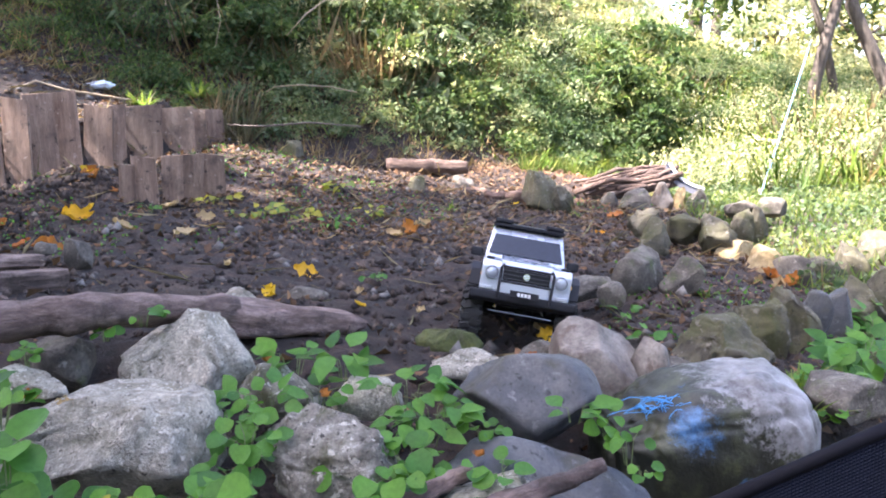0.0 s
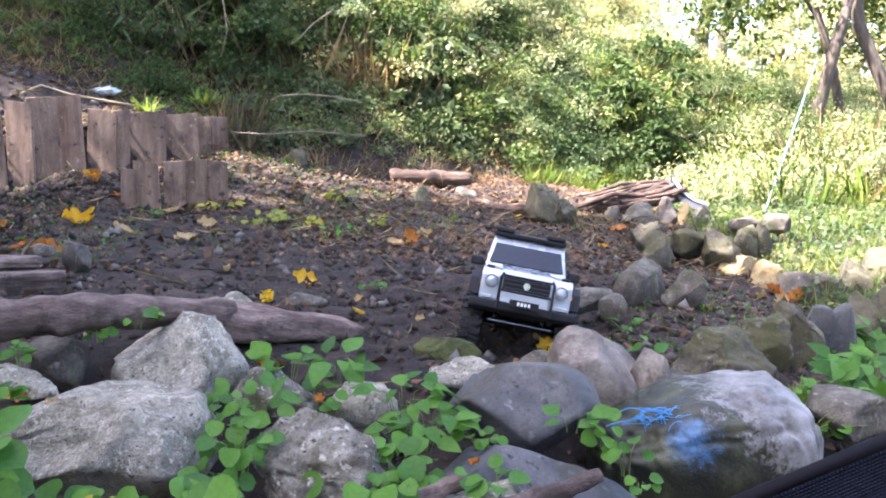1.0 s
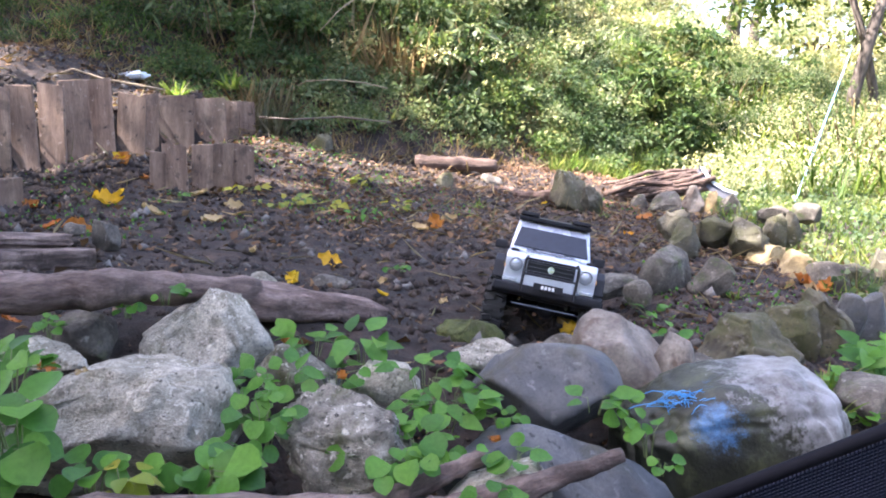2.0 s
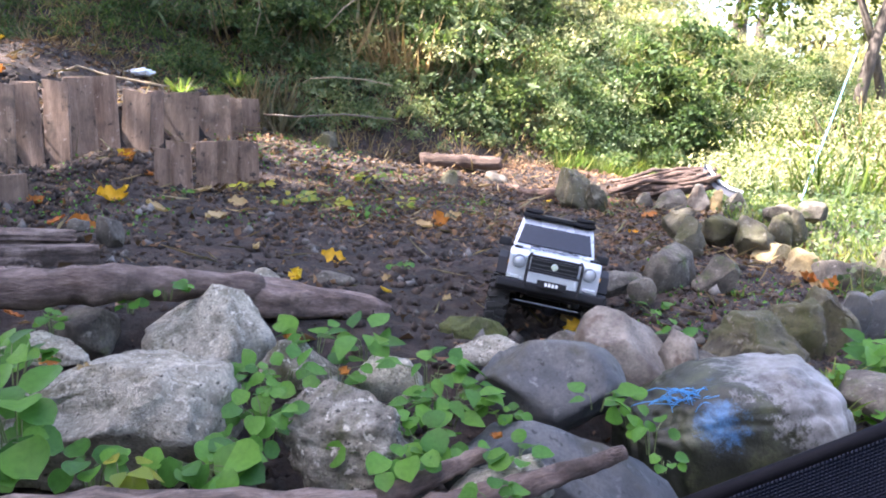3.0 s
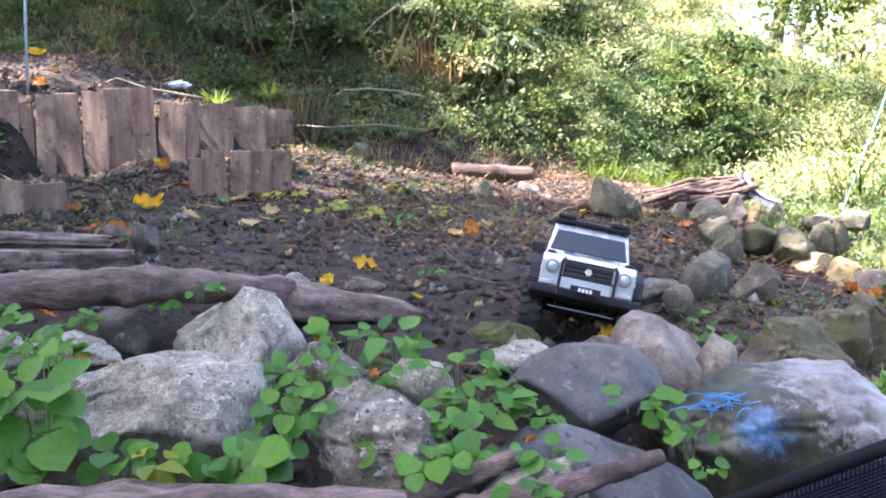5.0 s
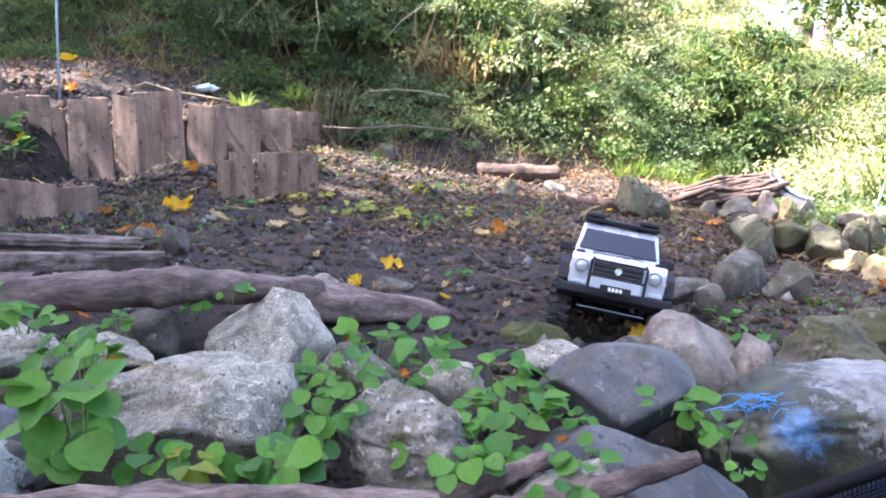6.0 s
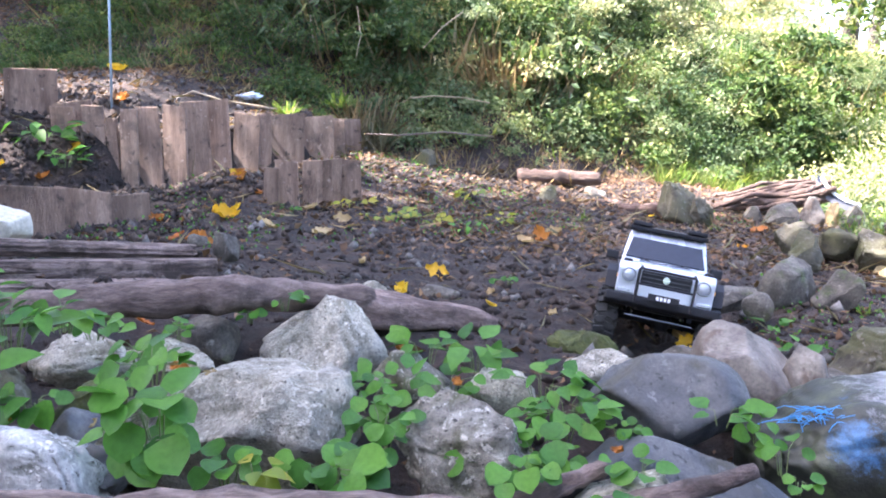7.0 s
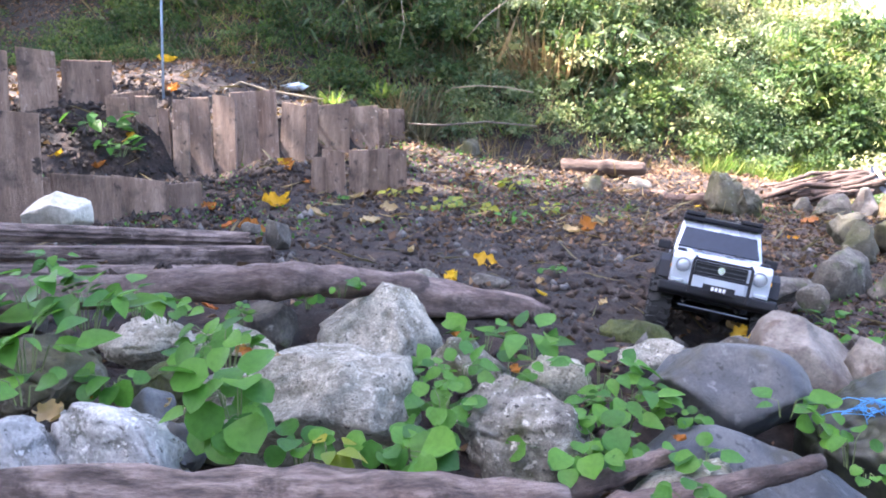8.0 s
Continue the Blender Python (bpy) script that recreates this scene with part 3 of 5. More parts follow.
tall = row_of_boards((-1.775, 2.70, 0.285), (-1.545, 3.18, 0.40), (26, 38, 38, 44, 40), 0.600, 0.665, 24, 1, 0.84)
tall += row_of_boards((-1.545, 3.18, 0.40), (-1.225, 3.84, 0.43), (44, 26, 64, 62, 34), 0.655, 0.630, 22, 2, 0.82)
fence("tall_board_fence", tall, "row of weathered grey-brown upright boards holding back soil")
fence("far_board_fence", row_of_boards((-1.40, 3.80, 0.45), (-1.20, 4.05, 0.50), (40, 40, 40), 0.66, 0.66, 40, 8), "few dark upright boards behind the tall fence")
fence("short_board_fence", row_of_boards((-1.235, 2.80, 0.235), (-0.955, 3.19, 0.25), (26, 40, 36, 40, 40), 0.395, 0.405, 20, 3, 0.84), "row of short upright weathered boards in the soil")
fence("side_board_fence", row_of_boards((-2.00, 2.62, 0.40), (-1.80, 2.74, 0.36), (55, 50, 26), 0.64, 0.60, 20, 4), "dark weathered upright boards at the terrace edge")
fence("upper_board_fence", [((-2.42, 2.46, 0.50), 0.16, 0.30, 30, 1), ((-2.27, 2.57, 0.50), 0.135, 0.31, 32, -1), ((-2.135, 2.67, 0.48), 0.185, 0.295, 34, 1.5), ((-1.985, 2.73, 0.42), 0.135, 0.23, 30, -2)], "row of wide weathered boards on the upper terrace")
fence("low_board_edging", row_of_boards((-1.80, 1.80, 0.22), (-1.50, 2.42, 0.18), (60, 78, 60, 55), 0.345, 0.295, 50, 6, 1.0), "row of low weathered boards edging the terrace")
fence("broad_board", [((-1.745, 1.80, 0.30), 0.20, 0.225, 36, 1)], "broad weathered board standing in the soil")


# ---- vegetation ----
def shrub_leaves(rng, n_clumps, region, per, leaf, radius, height):
    """Leaves gathered in rounded clumps that stand on the ground of a region."""
    P, A, S, L = [], [], [], []
    x0, x1, s0, s1 = region
    for _ in range(max(2, n_clumps // 9)):
        bx = rng.uniform(x0, x1)
        by = float(foot(bx)) + rng.uniform(s0, s1)
        wide = radius * rng.uniform(1.0, 2.3)
        tall = height * rng.uniform(0.35, 1.35)
        size = leaf * rng.choice([0.6, 0.8, 1.0, 1.35])
        for _ in range(9):
            u = unit(1, rng)[0]
            cx, cy = bx + u[0] * wide * 0.85, by + u[1] * wide * 0.85
            r = radius * rng.uniform(0.35, 0.85)
            c = np.array([cx, cy, float(ground(cx, cy)) + tall * (0.15 + abs(u[2]) * rng.uniform(0.6, 1.1))])
            n = int(per * rng.uniform(0.6, 1.3))
            d = unit(n, rng)
            d[:, 2] = np.abs(d[:, 2]) * 0.95 - 0.3
            rad = r * rng.uniform(0.35, 1.1, n) * (1 + 0.4 * np.sin(d[:, 0] * 5 + cx * 9) * np.cos(d[:, 2] * 6 + cy * 7))
            P.append(c + d * rad[:, None] * np.array([1, 1, 0.9]))
            a = d * 0.6 + unit(n, rng) * 0.9
            a[:, 2] -= 0.4
            A.append(a)
            S.append(unit(n, rng))
            L.append(size * rng.uniform(0.45, 1.4, n))
    return np.concatenate(P), np.concatenate(A), np.concatenate(S), np.concatenate(L)


def shrubs(name, label, seed, mat, n_clumps, region, per, leaf, radius, height, slim=0.55):
    rng = np.random.default_rng(seed)
    p, a, s, l = shrub_leaves(rng, n_clumps, region, per, leaf, radius, height)
    ob = new(name, leaf_mesh(name, p, a, s, l, l * slim * rng.uniform(0.8, 1.2, len(l)), mat))
    return tagged(ob, label, "shrubs", kind="stuff")


# Left bank takes shade-toned leaves, right slope and meadow mostly sun-toned ones.
shrubs("bank_shrubs", "dense dark green leafy undergrowth on the bank", 1, LEAF_SHADE_TONE, 900, (-5.5, -0.1, 0.65, 3.2), 270, 0.030, 0.28, 0.5)
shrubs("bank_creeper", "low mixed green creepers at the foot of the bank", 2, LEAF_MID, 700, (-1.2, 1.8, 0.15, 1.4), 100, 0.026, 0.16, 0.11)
shrubs("fence_creeper", "low green weeds behind the board fence", 8, LEAF_SHADE_TONE, 520, (-4.6, -1.3, -0.15, 0.9), 75, 0.024, 0.13, 0.08)
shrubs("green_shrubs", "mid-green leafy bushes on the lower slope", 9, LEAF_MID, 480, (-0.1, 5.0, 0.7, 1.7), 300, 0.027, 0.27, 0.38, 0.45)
shrubs("sunlit_shrubs", "bright yellow-green sunlit shrubs on the slope", 3, LEAF_SUN_TONE, 600, (-0.5, 5.0, 1.1, 3.4), 330, 0.031, 0.32, 0.6, 0.42)
shrubs("tall_sunlit_shrubs", "tall pale green shrubs higher on the slope", 4, LEAF_SUN_TONE, 430, (-1.2, 2.2, 1.8, 5.5), 330, 0.037, 0.45, 0.95, 0.45)
shrubs("upper_bank_shrubs", "dark green shrubs covering the top of the bank", 5, LEAF_SHADE_TONE, 240, (-8, -0.6, 2.8, 6.0), 240, 0.06, 0.6, 1.0)
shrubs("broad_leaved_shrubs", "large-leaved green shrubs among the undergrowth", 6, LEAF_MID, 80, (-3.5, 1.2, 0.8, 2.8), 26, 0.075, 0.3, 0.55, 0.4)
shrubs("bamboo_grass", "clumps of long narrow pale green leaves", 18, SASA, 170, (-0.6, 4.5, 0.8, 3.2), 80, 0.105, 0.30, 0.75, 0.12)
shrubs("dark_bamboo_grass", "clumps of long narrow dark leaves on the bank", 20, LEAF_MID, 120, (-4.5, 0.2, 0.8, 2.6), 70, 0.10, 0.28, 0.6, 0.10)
shrubs("far_shrubs", "pale sunlit bushes along the far edge of the meadow", 26, LEAF_SUN_TONE, 230, (1.2, 8.5, 1.6, 4.2), 240, 0.043, 0.42, 1.1, 0.45)
shrubs("meadow_bushes", "pale yellow-green weeds on the sunny meadow", 27, LEAF_SUN_TONE, 150, (2.0, 6.5, -2.2, -0.2), 130, 0.028, 0.17, 0.30, 0.4)
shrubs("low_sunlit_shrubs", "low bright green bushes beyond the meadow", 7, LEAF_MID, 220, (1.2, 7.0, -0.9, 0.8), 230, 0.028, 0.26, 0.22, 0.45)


# Crest brightness sits in the sun-toned leaf colour.
shrubs("crest_shrubs", "pale yellow-green sunlit shrubs on the upper slope", 204, LEAF_SUN_TONE, 280, (-0.7, 1.3, 1.3, 3.2), 280, 0.033, 0.32, 0.75, 0.42)
# The next two put dark hollows into leaf colour among the sunlit shrubs.
shrubs("dark_bush", "tall dark green bushes among the sunlit shrubs", 201, LEAF_SHADE_TONE, 40, (1.15, 1.75, 0.2, 0.9), 150, 0.045, 0.22, 1.0)
shrubs("shaded_bush", "dark green bushes in place of a shaded hollow beside a slender tree", 202, LEAF_SHADE_TONE, 27, (2.6, 3.1, -0.6, 0.1), 120, 0.042, 0.20, 0.7)
shrubs("low_dark_shrubs", "low dark green shrubs along the foot of the bank", 203, LEAF_SHADE_TONE, 170, (-0.4, 1.1, 0.25, 1.1), 170, 0.028, 0.22, 0.28)


def woods_behind():
    """Unseen undergrowth added behind the camera to cut the light from there."""
    rng = np.random.default_rng(19)
    P, A, L = [], [], []
    for _ in range(150):
        a = rng.uniform(math.pi * 1.02, math.pi * 1.98)
        r = rng.uniform(3.6, 6.0)
        c = np.array([math.cos(a) * r, math.sin(a) * r, rng.uniform(0.2, 2.6)])
        n = 160
        P.append(c + unit(n, rng) * rng.uniform(0.3, 0.9, (n, 1)))
        A.append(unit(n, rng))
        L.append(rng.uniform(0.08, 0.2, n))
    P, A, L = np.concatenate(P), np.concatenate(A), np.concatenate(L)
    ob = new("woods", leaf_mesh("woods", P, A, unit(len(P), rng), L, L * 0.6, LEAF_SHADE_TONE))
    tagged(ob, "unseen dark green undergrowth added to cut light from behind", "undergrowth", kind="stuff")


woods_behind()


def weeds():
    rng = np.random.default_rng(9)
    P, A, L = [], [], []
    for _ in range(620):
        x, y = rng.uniform(1.5, 6.5), rng.uniform(5.0, 8.6)
        if y > foot(x) + 0.6:
            continue
        h = rng.uniform(0.12, 0.42) * (0.55 + 0.45 * float(step(4.2, 5.6, y)))
        n = 90
        t = rng.uniform(0.1, 1, n) ** 0.7
        c = np.array([x, y, float(ground(x, y))])
        P.append(c + np.stack([rng.normal(size=n) * 0.07 * (0.4 + t), rng.normal(size=n) * 0.07 * (0.4 + t), t * h], 1))
        A.append(unit(n, rng) + [0, -0.1, 0.1])
        L.append(rng.uniform(0.02, 0.055, n))
    P, A, L = np.concatenate(P), np.concatenate(A), np.concatenate(L)
    ob = new("leafy_weeds", leaf_mesh("leafy_weeds", P, A, unit(len(P), rng), L * 0.8, L * 0.32, LEAF_SUN_TONE))
    tagged(ob, "pale green leafy weeds standing in the sun", "weeds", kind="stuff")


weeds()


def blades(name, label, seed, mat, n, place, length, width, lean=0.45):
    """Thin upright blades or stalks; place(rng, n) gives x and y."""
    rng = np.random.default_rng(seed)
    x, y = place(rng, n)
    p = np.stack([x, y, ground(x, y) - 0.01], 1)
    a = unit(n, rng) * lean
    a[:, 2] = np.abs(a[:, 2]) + 0.8
    L = length * rng.uniform(0.35, 1.25, n)
    ob = new(name, leaf_mesh(name, p, a, unit(n, rng), L, np.full(n, width), mat, 0.1))
    return tagged(ob, label, "grass", kind="stuff")


def foot_band(x0, x1, s0, s1):
    def place(rng, n):
        x = rng.uniform(x0, x1, n)
        return x, foot(x) + rng.uniform(s0, s1, n)
    return place


def area(x0, x1, y0, y1):
    return lambda rng, n: (rng.uniform(x0, x1, n), rng.uniform(y0, y1, n))


blades("bank_grass", "long green grass at the foot of the bank", 11, GRASS, 12000, foot_band(0.45, 3.0, -0.35, 0.9), 0.13, 0.004, 1.2)
blades("dry_stalks", "dry straw-coloured stalks hanging on the bank", 12, STRAW, 1500, foot_band(-1.4, 0.9, 0.35, 1.7), 0.24, 0.0028, 1.7)
blades("meadow_grass", "bright green grass beyond the stones", 13, GRASS, 22000, area(1.25, 5.5, 2.4, 6.5), 0.09, 0.006, 0.9)
blades("tall_weeds", "tall pale sunlit weeds and grasses", 14, GRASS, 2600, area(1.9, 6.0, 4.8, 8.0), 0.36, 0.008, 0.7)
blades("bank_stalks", "thin upright dry stalks in the undergrowth", 24, STRAW, 420, foot_band(-3.4, 0.2, 0.5, 1.8), 0.5, 0.0035, 0.8)
blades("dry_brush", "tangled dry brown twigs and stalks on the lower bank", 16, STRAW, 5200, foot_band(-3.2, 0.7, -0.15, 0.9), 0.13, 0.0028, 3.4)
blades("bank_tufts", "thin green grass tufts on the lower bank", 17, GRASS, 1000, foot_band(-3.2, 0.4, 0.1, 1.6), 0.16, 0.004, 1.2)
blades("dry_tuft", "tan tuft of dry grass behind the fence end", 30, STRAW, 260, area(-1.32, -1.10, 4.10, 4.35), 0.26, 0.0028, 0.9)
blades("straw_curtain", "dry straw hanging among the creepers", 31, STRAW, 420, foot_band(-0.75, -0.2, 0.5, 0.9), 0.34, 0.0028, 0.7)
blades("pale_plumes", "tall pale feathery weeds in the sun", 28, STRAW, 600, area(2.6, 4.8, 5.0, 7.2), 0.42, 0.004, 0.9)
blades("sunlit_stalks", "dry yellow stalks among sunlit shrubs", 15, STRAW, 900, foot_band(0.2, 6.0, 0.6, 3.5), 0.45, 0.003, 1.1)


def meadow_leaves():
    rng = np.random.default_rng(21)
    n = 26000
    x, y = rng.uniform(1.25, 5.5, n), rng.uniform(2.3, 6.6, n)
    p = np.stack([x, y, ground(x, y) + rng.uniform(0, 0.12, n) ** 1.2], 1)
    L = rng.uniform(0.012, 0.036, n)
    ob = new("meadow_weeds", leaf_mesh("meadow_weeds", p, unit(n, rng) + [0, 0, 0.2], unit(n, rng), L, L * 0.7, LEAF_MID))
    tagged(ob, "low green leafy weeds beyond the stones", "weeds", kind="stuff")


meadow_leaves()


def litter():
    rng = np.random.default_rng(22)
    n = 76000
    x, y = rng.uniform(-4.4, 1.5, n), rng.uniform(0.6, 5.4, n)
    keep = rng.uniform(0, 1, n) < (0.22 + 0.78 * step(2.2, 3.3, y)) * np.clip(0.75 + 0.9 * ripple(x * 0.9 + 1, y * 0.9), 0.1, 1)
    x, y = x[keep], y[keep]
    n = len(x)
    p = np.stack([x, y, ground(x, y) + rng.uniform(0.0, 0.010, n) + 0.008 * step(4.1, 4.5, y)], 1)
    a = unit(n, rng)
    a[:, 2] = np.abs(a[:, 2]) * 0.35 + 0.7 * np.clip(a[:, 1], -1, 1) * step(4.1, 4.5, y)
    s = unit(n, rng)
    s[:, 2] *= 0.35
    L = 0.007 + 0.034 * rng.uniform(0, 1, n) ** 2.5
    tagged(new("leaf_litter", leaf_mesh("leaf_litter", p, a, s, L, L * rng.uniform(0.3, 0.75, n), DEAD, 0.3)), "small brown dead leaves and scraps strewn over soil", "leaf litter", kind="stuff")
    n = 2200
    x, y = rng.uniform(-2.2, 1.4, n), rng.uniform(1.3, 4.5, n)
    keep = rng.uniform(0, 1, n) < 0.12 + 0.88 * step(2.3, 3.6, y)
    x, y = x[keep], y[keep]
    n = len(x)
    p = np.stack([x, y, ground(x, y) + 0.004], 1)
    a = unit(n, rng)
    a[:, 2] = np.abs(a[:, 2]) * 0.25
    L = rng.uniform(0.04, 0.16, n)
    tagged(new("twigs", leaf_mesh("twigs", p, a, unit(n, rng), L, np.full(n, 0.0028), STRAW, 0.5)), "thin dry twigs strewn over the soil", "twigs", kind="stuff")
    n = 5200
    x, y = rng.uniform(-1.6, 1.3, n), rng.uniform(1.6, 4.3, n)
    p = np.stack([x, y, ground(x, y) + rng.uniform(0.004, 0.03, n)], 1)
    L = rng.uniform(0.006, 0.015, n)
    keep = ripple(x * 0.8 + 3, y * 0.8) > 0.1
    p, L = p[keep], L[keep]
    n = len(L)
    tagged(new("seedlings", leaf_mesh("seedlings", p, unit(n, rng) + [0, 0, 0.4], unit(n, rng), L, L * 0.8, LEAF_PLANT)), "tiny green seedlings on the soil", "seedlings", kind="stuff")


litter()


def lumps(name, label, cat, n, region, small, big, power, mat, seed):
    """Small lumps lying on the ground, joined."""
    rng = np.random.default_rng(seed)
    x, y = rng.uniform(region[0], region[1], n), rng.uniform(region[2], region[3], n)
    r = small + big * rng.uniform(0, 1, n) ** power
    z = ground(x, y) + r * 0.3
    base = np.array([(1, 0, 0), (-1, 0, 0), (0, 1, 0), (0, -1, 0), (0, 0, 1), (0, 0, -1)], float)
    f = np.array([(0, 2, 4), (2, 1, 4), (1, 3, 4), (3, 0, 4), (2, 0, 5), (1, 2, 5), (3, 1, 5), (0, 3, 5)])
    v = np.stack([x, y, z], 1)[:, None] + base[None] * r[:, None, None] * rng.uniform(0.6, 1.4, (n, 6, 1)) + rng.normal(size=(n, 6, 3)) * r[:, None, None] * 0.25
    t = (np.arange(n)[:, None, None] * 6 + f[None]).reshape(-1, 3)
    ob = new(name, mesh_of(name, v.reshape(-1, 3).tolist(), t.tolist(), mat, True))
    tagged(ob, label, cat, kind="stuff")


lumps("soil_clods", "brown soil crumbs and small gravel", "gravel", 20000, (-2.5, 1.3, 0.5, 4.4), 0.003, 0.014, 4, CLOD, 23)
lumps("terrace_clods", "dark soil crumbs on the terrace", "gravel", 5000, (-2.4, -1.3, 2.0, 3.2), 0.004, 0.016, 3, CLOD, 25)
lumps("pebbles", "pale grey pebbles strewn over dark soil", "pebbles", 900, (-2.2, 1.3, 1.4, 4.2), 0.004, 0.014, 3, PEBBLE, 29)


# ---- trees ----
def tree(base, path, radii, crown, n, leaf, label, seed, limbs=6, mat=LEAF_TREE, limb_reach=1.0):
    """A tapered trunk through path, limbs to its crown, and leaves in clumps round the limbs. crown: list of (centre, radius)."""
    rng = random.Random(seed)
    nr = np.random.default_rng(seed)
    root = new("tree")
    root.location = base
    o = Vector(base)
    bm = bmesh.new()
    tube(bm, [Vector(p) - o for p in path], radii, 10, 0.08, seed)
    P = []
    for c, r in crown:
        c = Vector(c)
        start = Vector(path[-1]).lerp(Vector(path[-2]), rng.uniform(0, 0.6)) - o
        tube(bm, [start, start.lerp(c - o, 0.5) + Vector((rng.uniform(-1, 1), rng.uniform(-1, 1), rng.uniform(-0.3, 0.6))) * 0.15 * r, c - o], [radii[-1] * 0.7, radii[-1] * 0.45, radii[-1] * 0.15], 7, 0.1, seed)
        for _ in range(limbs):
            e = c + Vector((rng.gauss(0, 1), rng.gauss(0, 1), rng.gauss(0, 0.8))).normalized() * r * rng.uniform(0.4, 1.0)
            tube(bm, [c - o, (c - o).lerp(e - o, 0.5) + Vector((rng.uniform(-1, 1), rng.uniform(-1, 1), rng.uniform(-1, 1))) * 0.12 * r, e - o], [radii[-1] * 0.3, radii[-1] * 0.2, radii[-1] * 0.08], 5, 0.1, seed)
            k = n // (limbs * len(crown))
            d = nr.normal(size=(k, 3)) * r * 0.27
            P.append(np.array(e - o) + d)
    part("trunk", bm, TRUNK, root, "dark brown bark", True)
    P = np.concatenate(P)
    m = len(P)
    L = leaf * nr.uniform(0.6, 1.4, m)
    ob = new("crown", leaf_mesh("crown", P, unit(m, nr) - [0, 0, 0.4], unit(m, nr), L, L * 0.5, mat))
    ob.parent = root
    return tagged(root, label, "tree")


def on_ground(x, y, dz=0.0):
    return (x, y, float(ground(x, y)) + dz)


tree(on_ground(3.50, 7.41, -0.1), [(3.50, 7.41, 0.5), (3.50, 7.40, 0.95), (3.56, 7.32, 1.40), (3.66, 7.35, 1.75), (3.8, 7.4, 2.3)], [0.062, 0.055, 0.05, 0.045, 0.03],
     [((4.2, 7.6, 3.0), 0.9), ((3.0, 7.6, 2.9), 0.8), ((3.6, 8.2, 3.6), 1.0), ((2.9, 7.9, 2.05), 0.6), ((4.2, 8.0, 2.15), 0.55)], 5200, 0.07, "slender dark tree with sparse leaves on the meadow", 31, 7)
tree(on_ground(4.30, 7.45, -0.1), [(4.30, 7.45, 0.5), (4.20, 7.42, 0.95), (4.0, 7.46, 1.4), (3.86, 7.48, 1.7), (3.80, 7.5, 2.3)], [0.075, 0.068, 0.062, 0.058, 0.035],
     [((4.8, 7.9, 3.0), 1.0), ((3.9, 8.0, 3.3), 0.8)], 2600, 0.07, "leaning dark tree with sparse leaves on the meadow", 32, 7)
tree(on_ground(3.95, 7.9, -0.1), [(3.95, 7.9, 0.5), (3.93, 7.9, 1.0), (3.75, 7.8, 1.5), (3.55, 7.7, 1.9)], [0.05, 0.045, 0.04, 0.03],
     [((3.2, 8.0, 2.6), 0.8)], 1400, 0.07, "thin forked tree behind the meadow", 33, 6)
# Distant crowns use sun-toned leaves, so their brightness is in the colour.
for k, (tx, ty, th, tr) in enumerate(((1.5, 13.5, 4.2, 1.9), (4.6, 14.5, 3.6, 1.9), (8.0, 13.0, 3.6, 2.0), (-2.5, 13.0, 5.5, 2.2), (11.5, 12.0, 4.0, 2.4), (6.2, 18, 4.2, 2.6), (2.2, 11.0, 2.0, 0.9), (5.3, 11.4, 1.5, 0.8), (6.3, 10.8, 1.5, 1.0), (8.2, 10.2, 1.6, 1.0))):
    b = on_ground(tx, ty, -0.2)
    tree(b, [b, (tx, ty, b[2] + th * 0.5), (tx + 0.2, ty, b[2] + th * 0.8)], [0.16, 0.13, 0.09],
         [((tx - tr * 0.6, ty, b[2] + th * 0.75), tr * 0.8), ((tx + tr * 0.6, ty + 0.4, b[2] + th * 0.85), tr * 0.8), ((tx, ty, b[2] + th * 1.2), tr)], 2000, 0.13, "distant leafy green tree behind the bank", 40 + k, 9, LEAF_SUN_TONE)
# Unseen trees added left of the course; their crowns block the sun over it.
for k, (tx, ty, cz, tr) in enumerate(((-3.5, -0.2, 4.8, 1.15), (-4.8, 0.3, 6.2, 1.3), (-5.1, 3.7, 5.0, 1.1), (-6.3, 3.5, 6.4, 1.3), (-4.4, -2.6, 5.2, 1.3), (-2.6, 0.5, 4.7, 0.7))):
    b = on_ground(tx, ty, -0.2)
    tree(b, [b, (tx, ty, (b[2] + cz) / 2), (tx, ty, cz - 0.4)], [0.2, 0.16, 0.1],
         [((tx - tr * 0.5, ty - 0.3, cz), tr), ((tx + tr * 0.5, ty + 0.3, cz + 0.4), tr), ((tx, ty, cz + tr), tr)], 9000, 0.17, "unseen leafy green tree added to shade the course", 60 + k, 10)
# One more unseen tree, its long limb placed only to shade the course.
tree(on_ground(-5.2, 2.0, -0.2), [on_ground(-5.2, 2.0, -0.2), (-5.2, 2.0, 2.6), (-4.9, 2.05, 4.4)], [0.18, 0.14, 0.09],
     [((-2.40, 2.55, 4.9), 0.7)], 1200, 0.15, "unseen leafy tree with a long limb added to shade the course", 70, 9)


# ---- the model truck ----
PAINT = plain("silver_paint", (0.46, 0.49, 0.55), 0.28, 0.35, 0.05, 60, 0.6, 0.02)
BLACK = plain("black_plastic", (0.012, 0.012, 0.015), 0.55, shine=0.25)
RUBBER = plain("tyre_rubber", (0.02, 0.02, 0.021), 0.85, grain=0.25)
TINT = plain("tinted_window", (0.013, 0.016, 0.026), 0.22, grain=0.1, shine=0.4)
CHROME = plain("chrome", (0.7, 0.7, 0.72), 0.2, 1.0)
LAMP = plain("lamp_lens", (0.36, 0.38, 0.42), 0.15, 0.3, coat=1.0)
LAMP_RING = plain("lamp_ring", (0.16, 0.17, 0.19), 0.4, 0.5)
AMBER = plain("amber_lens", (0.8, 0.35, 0.03), 0.3)
WHITE = plain("white_print", (0.75, 0.75, 0.75), 0.6)
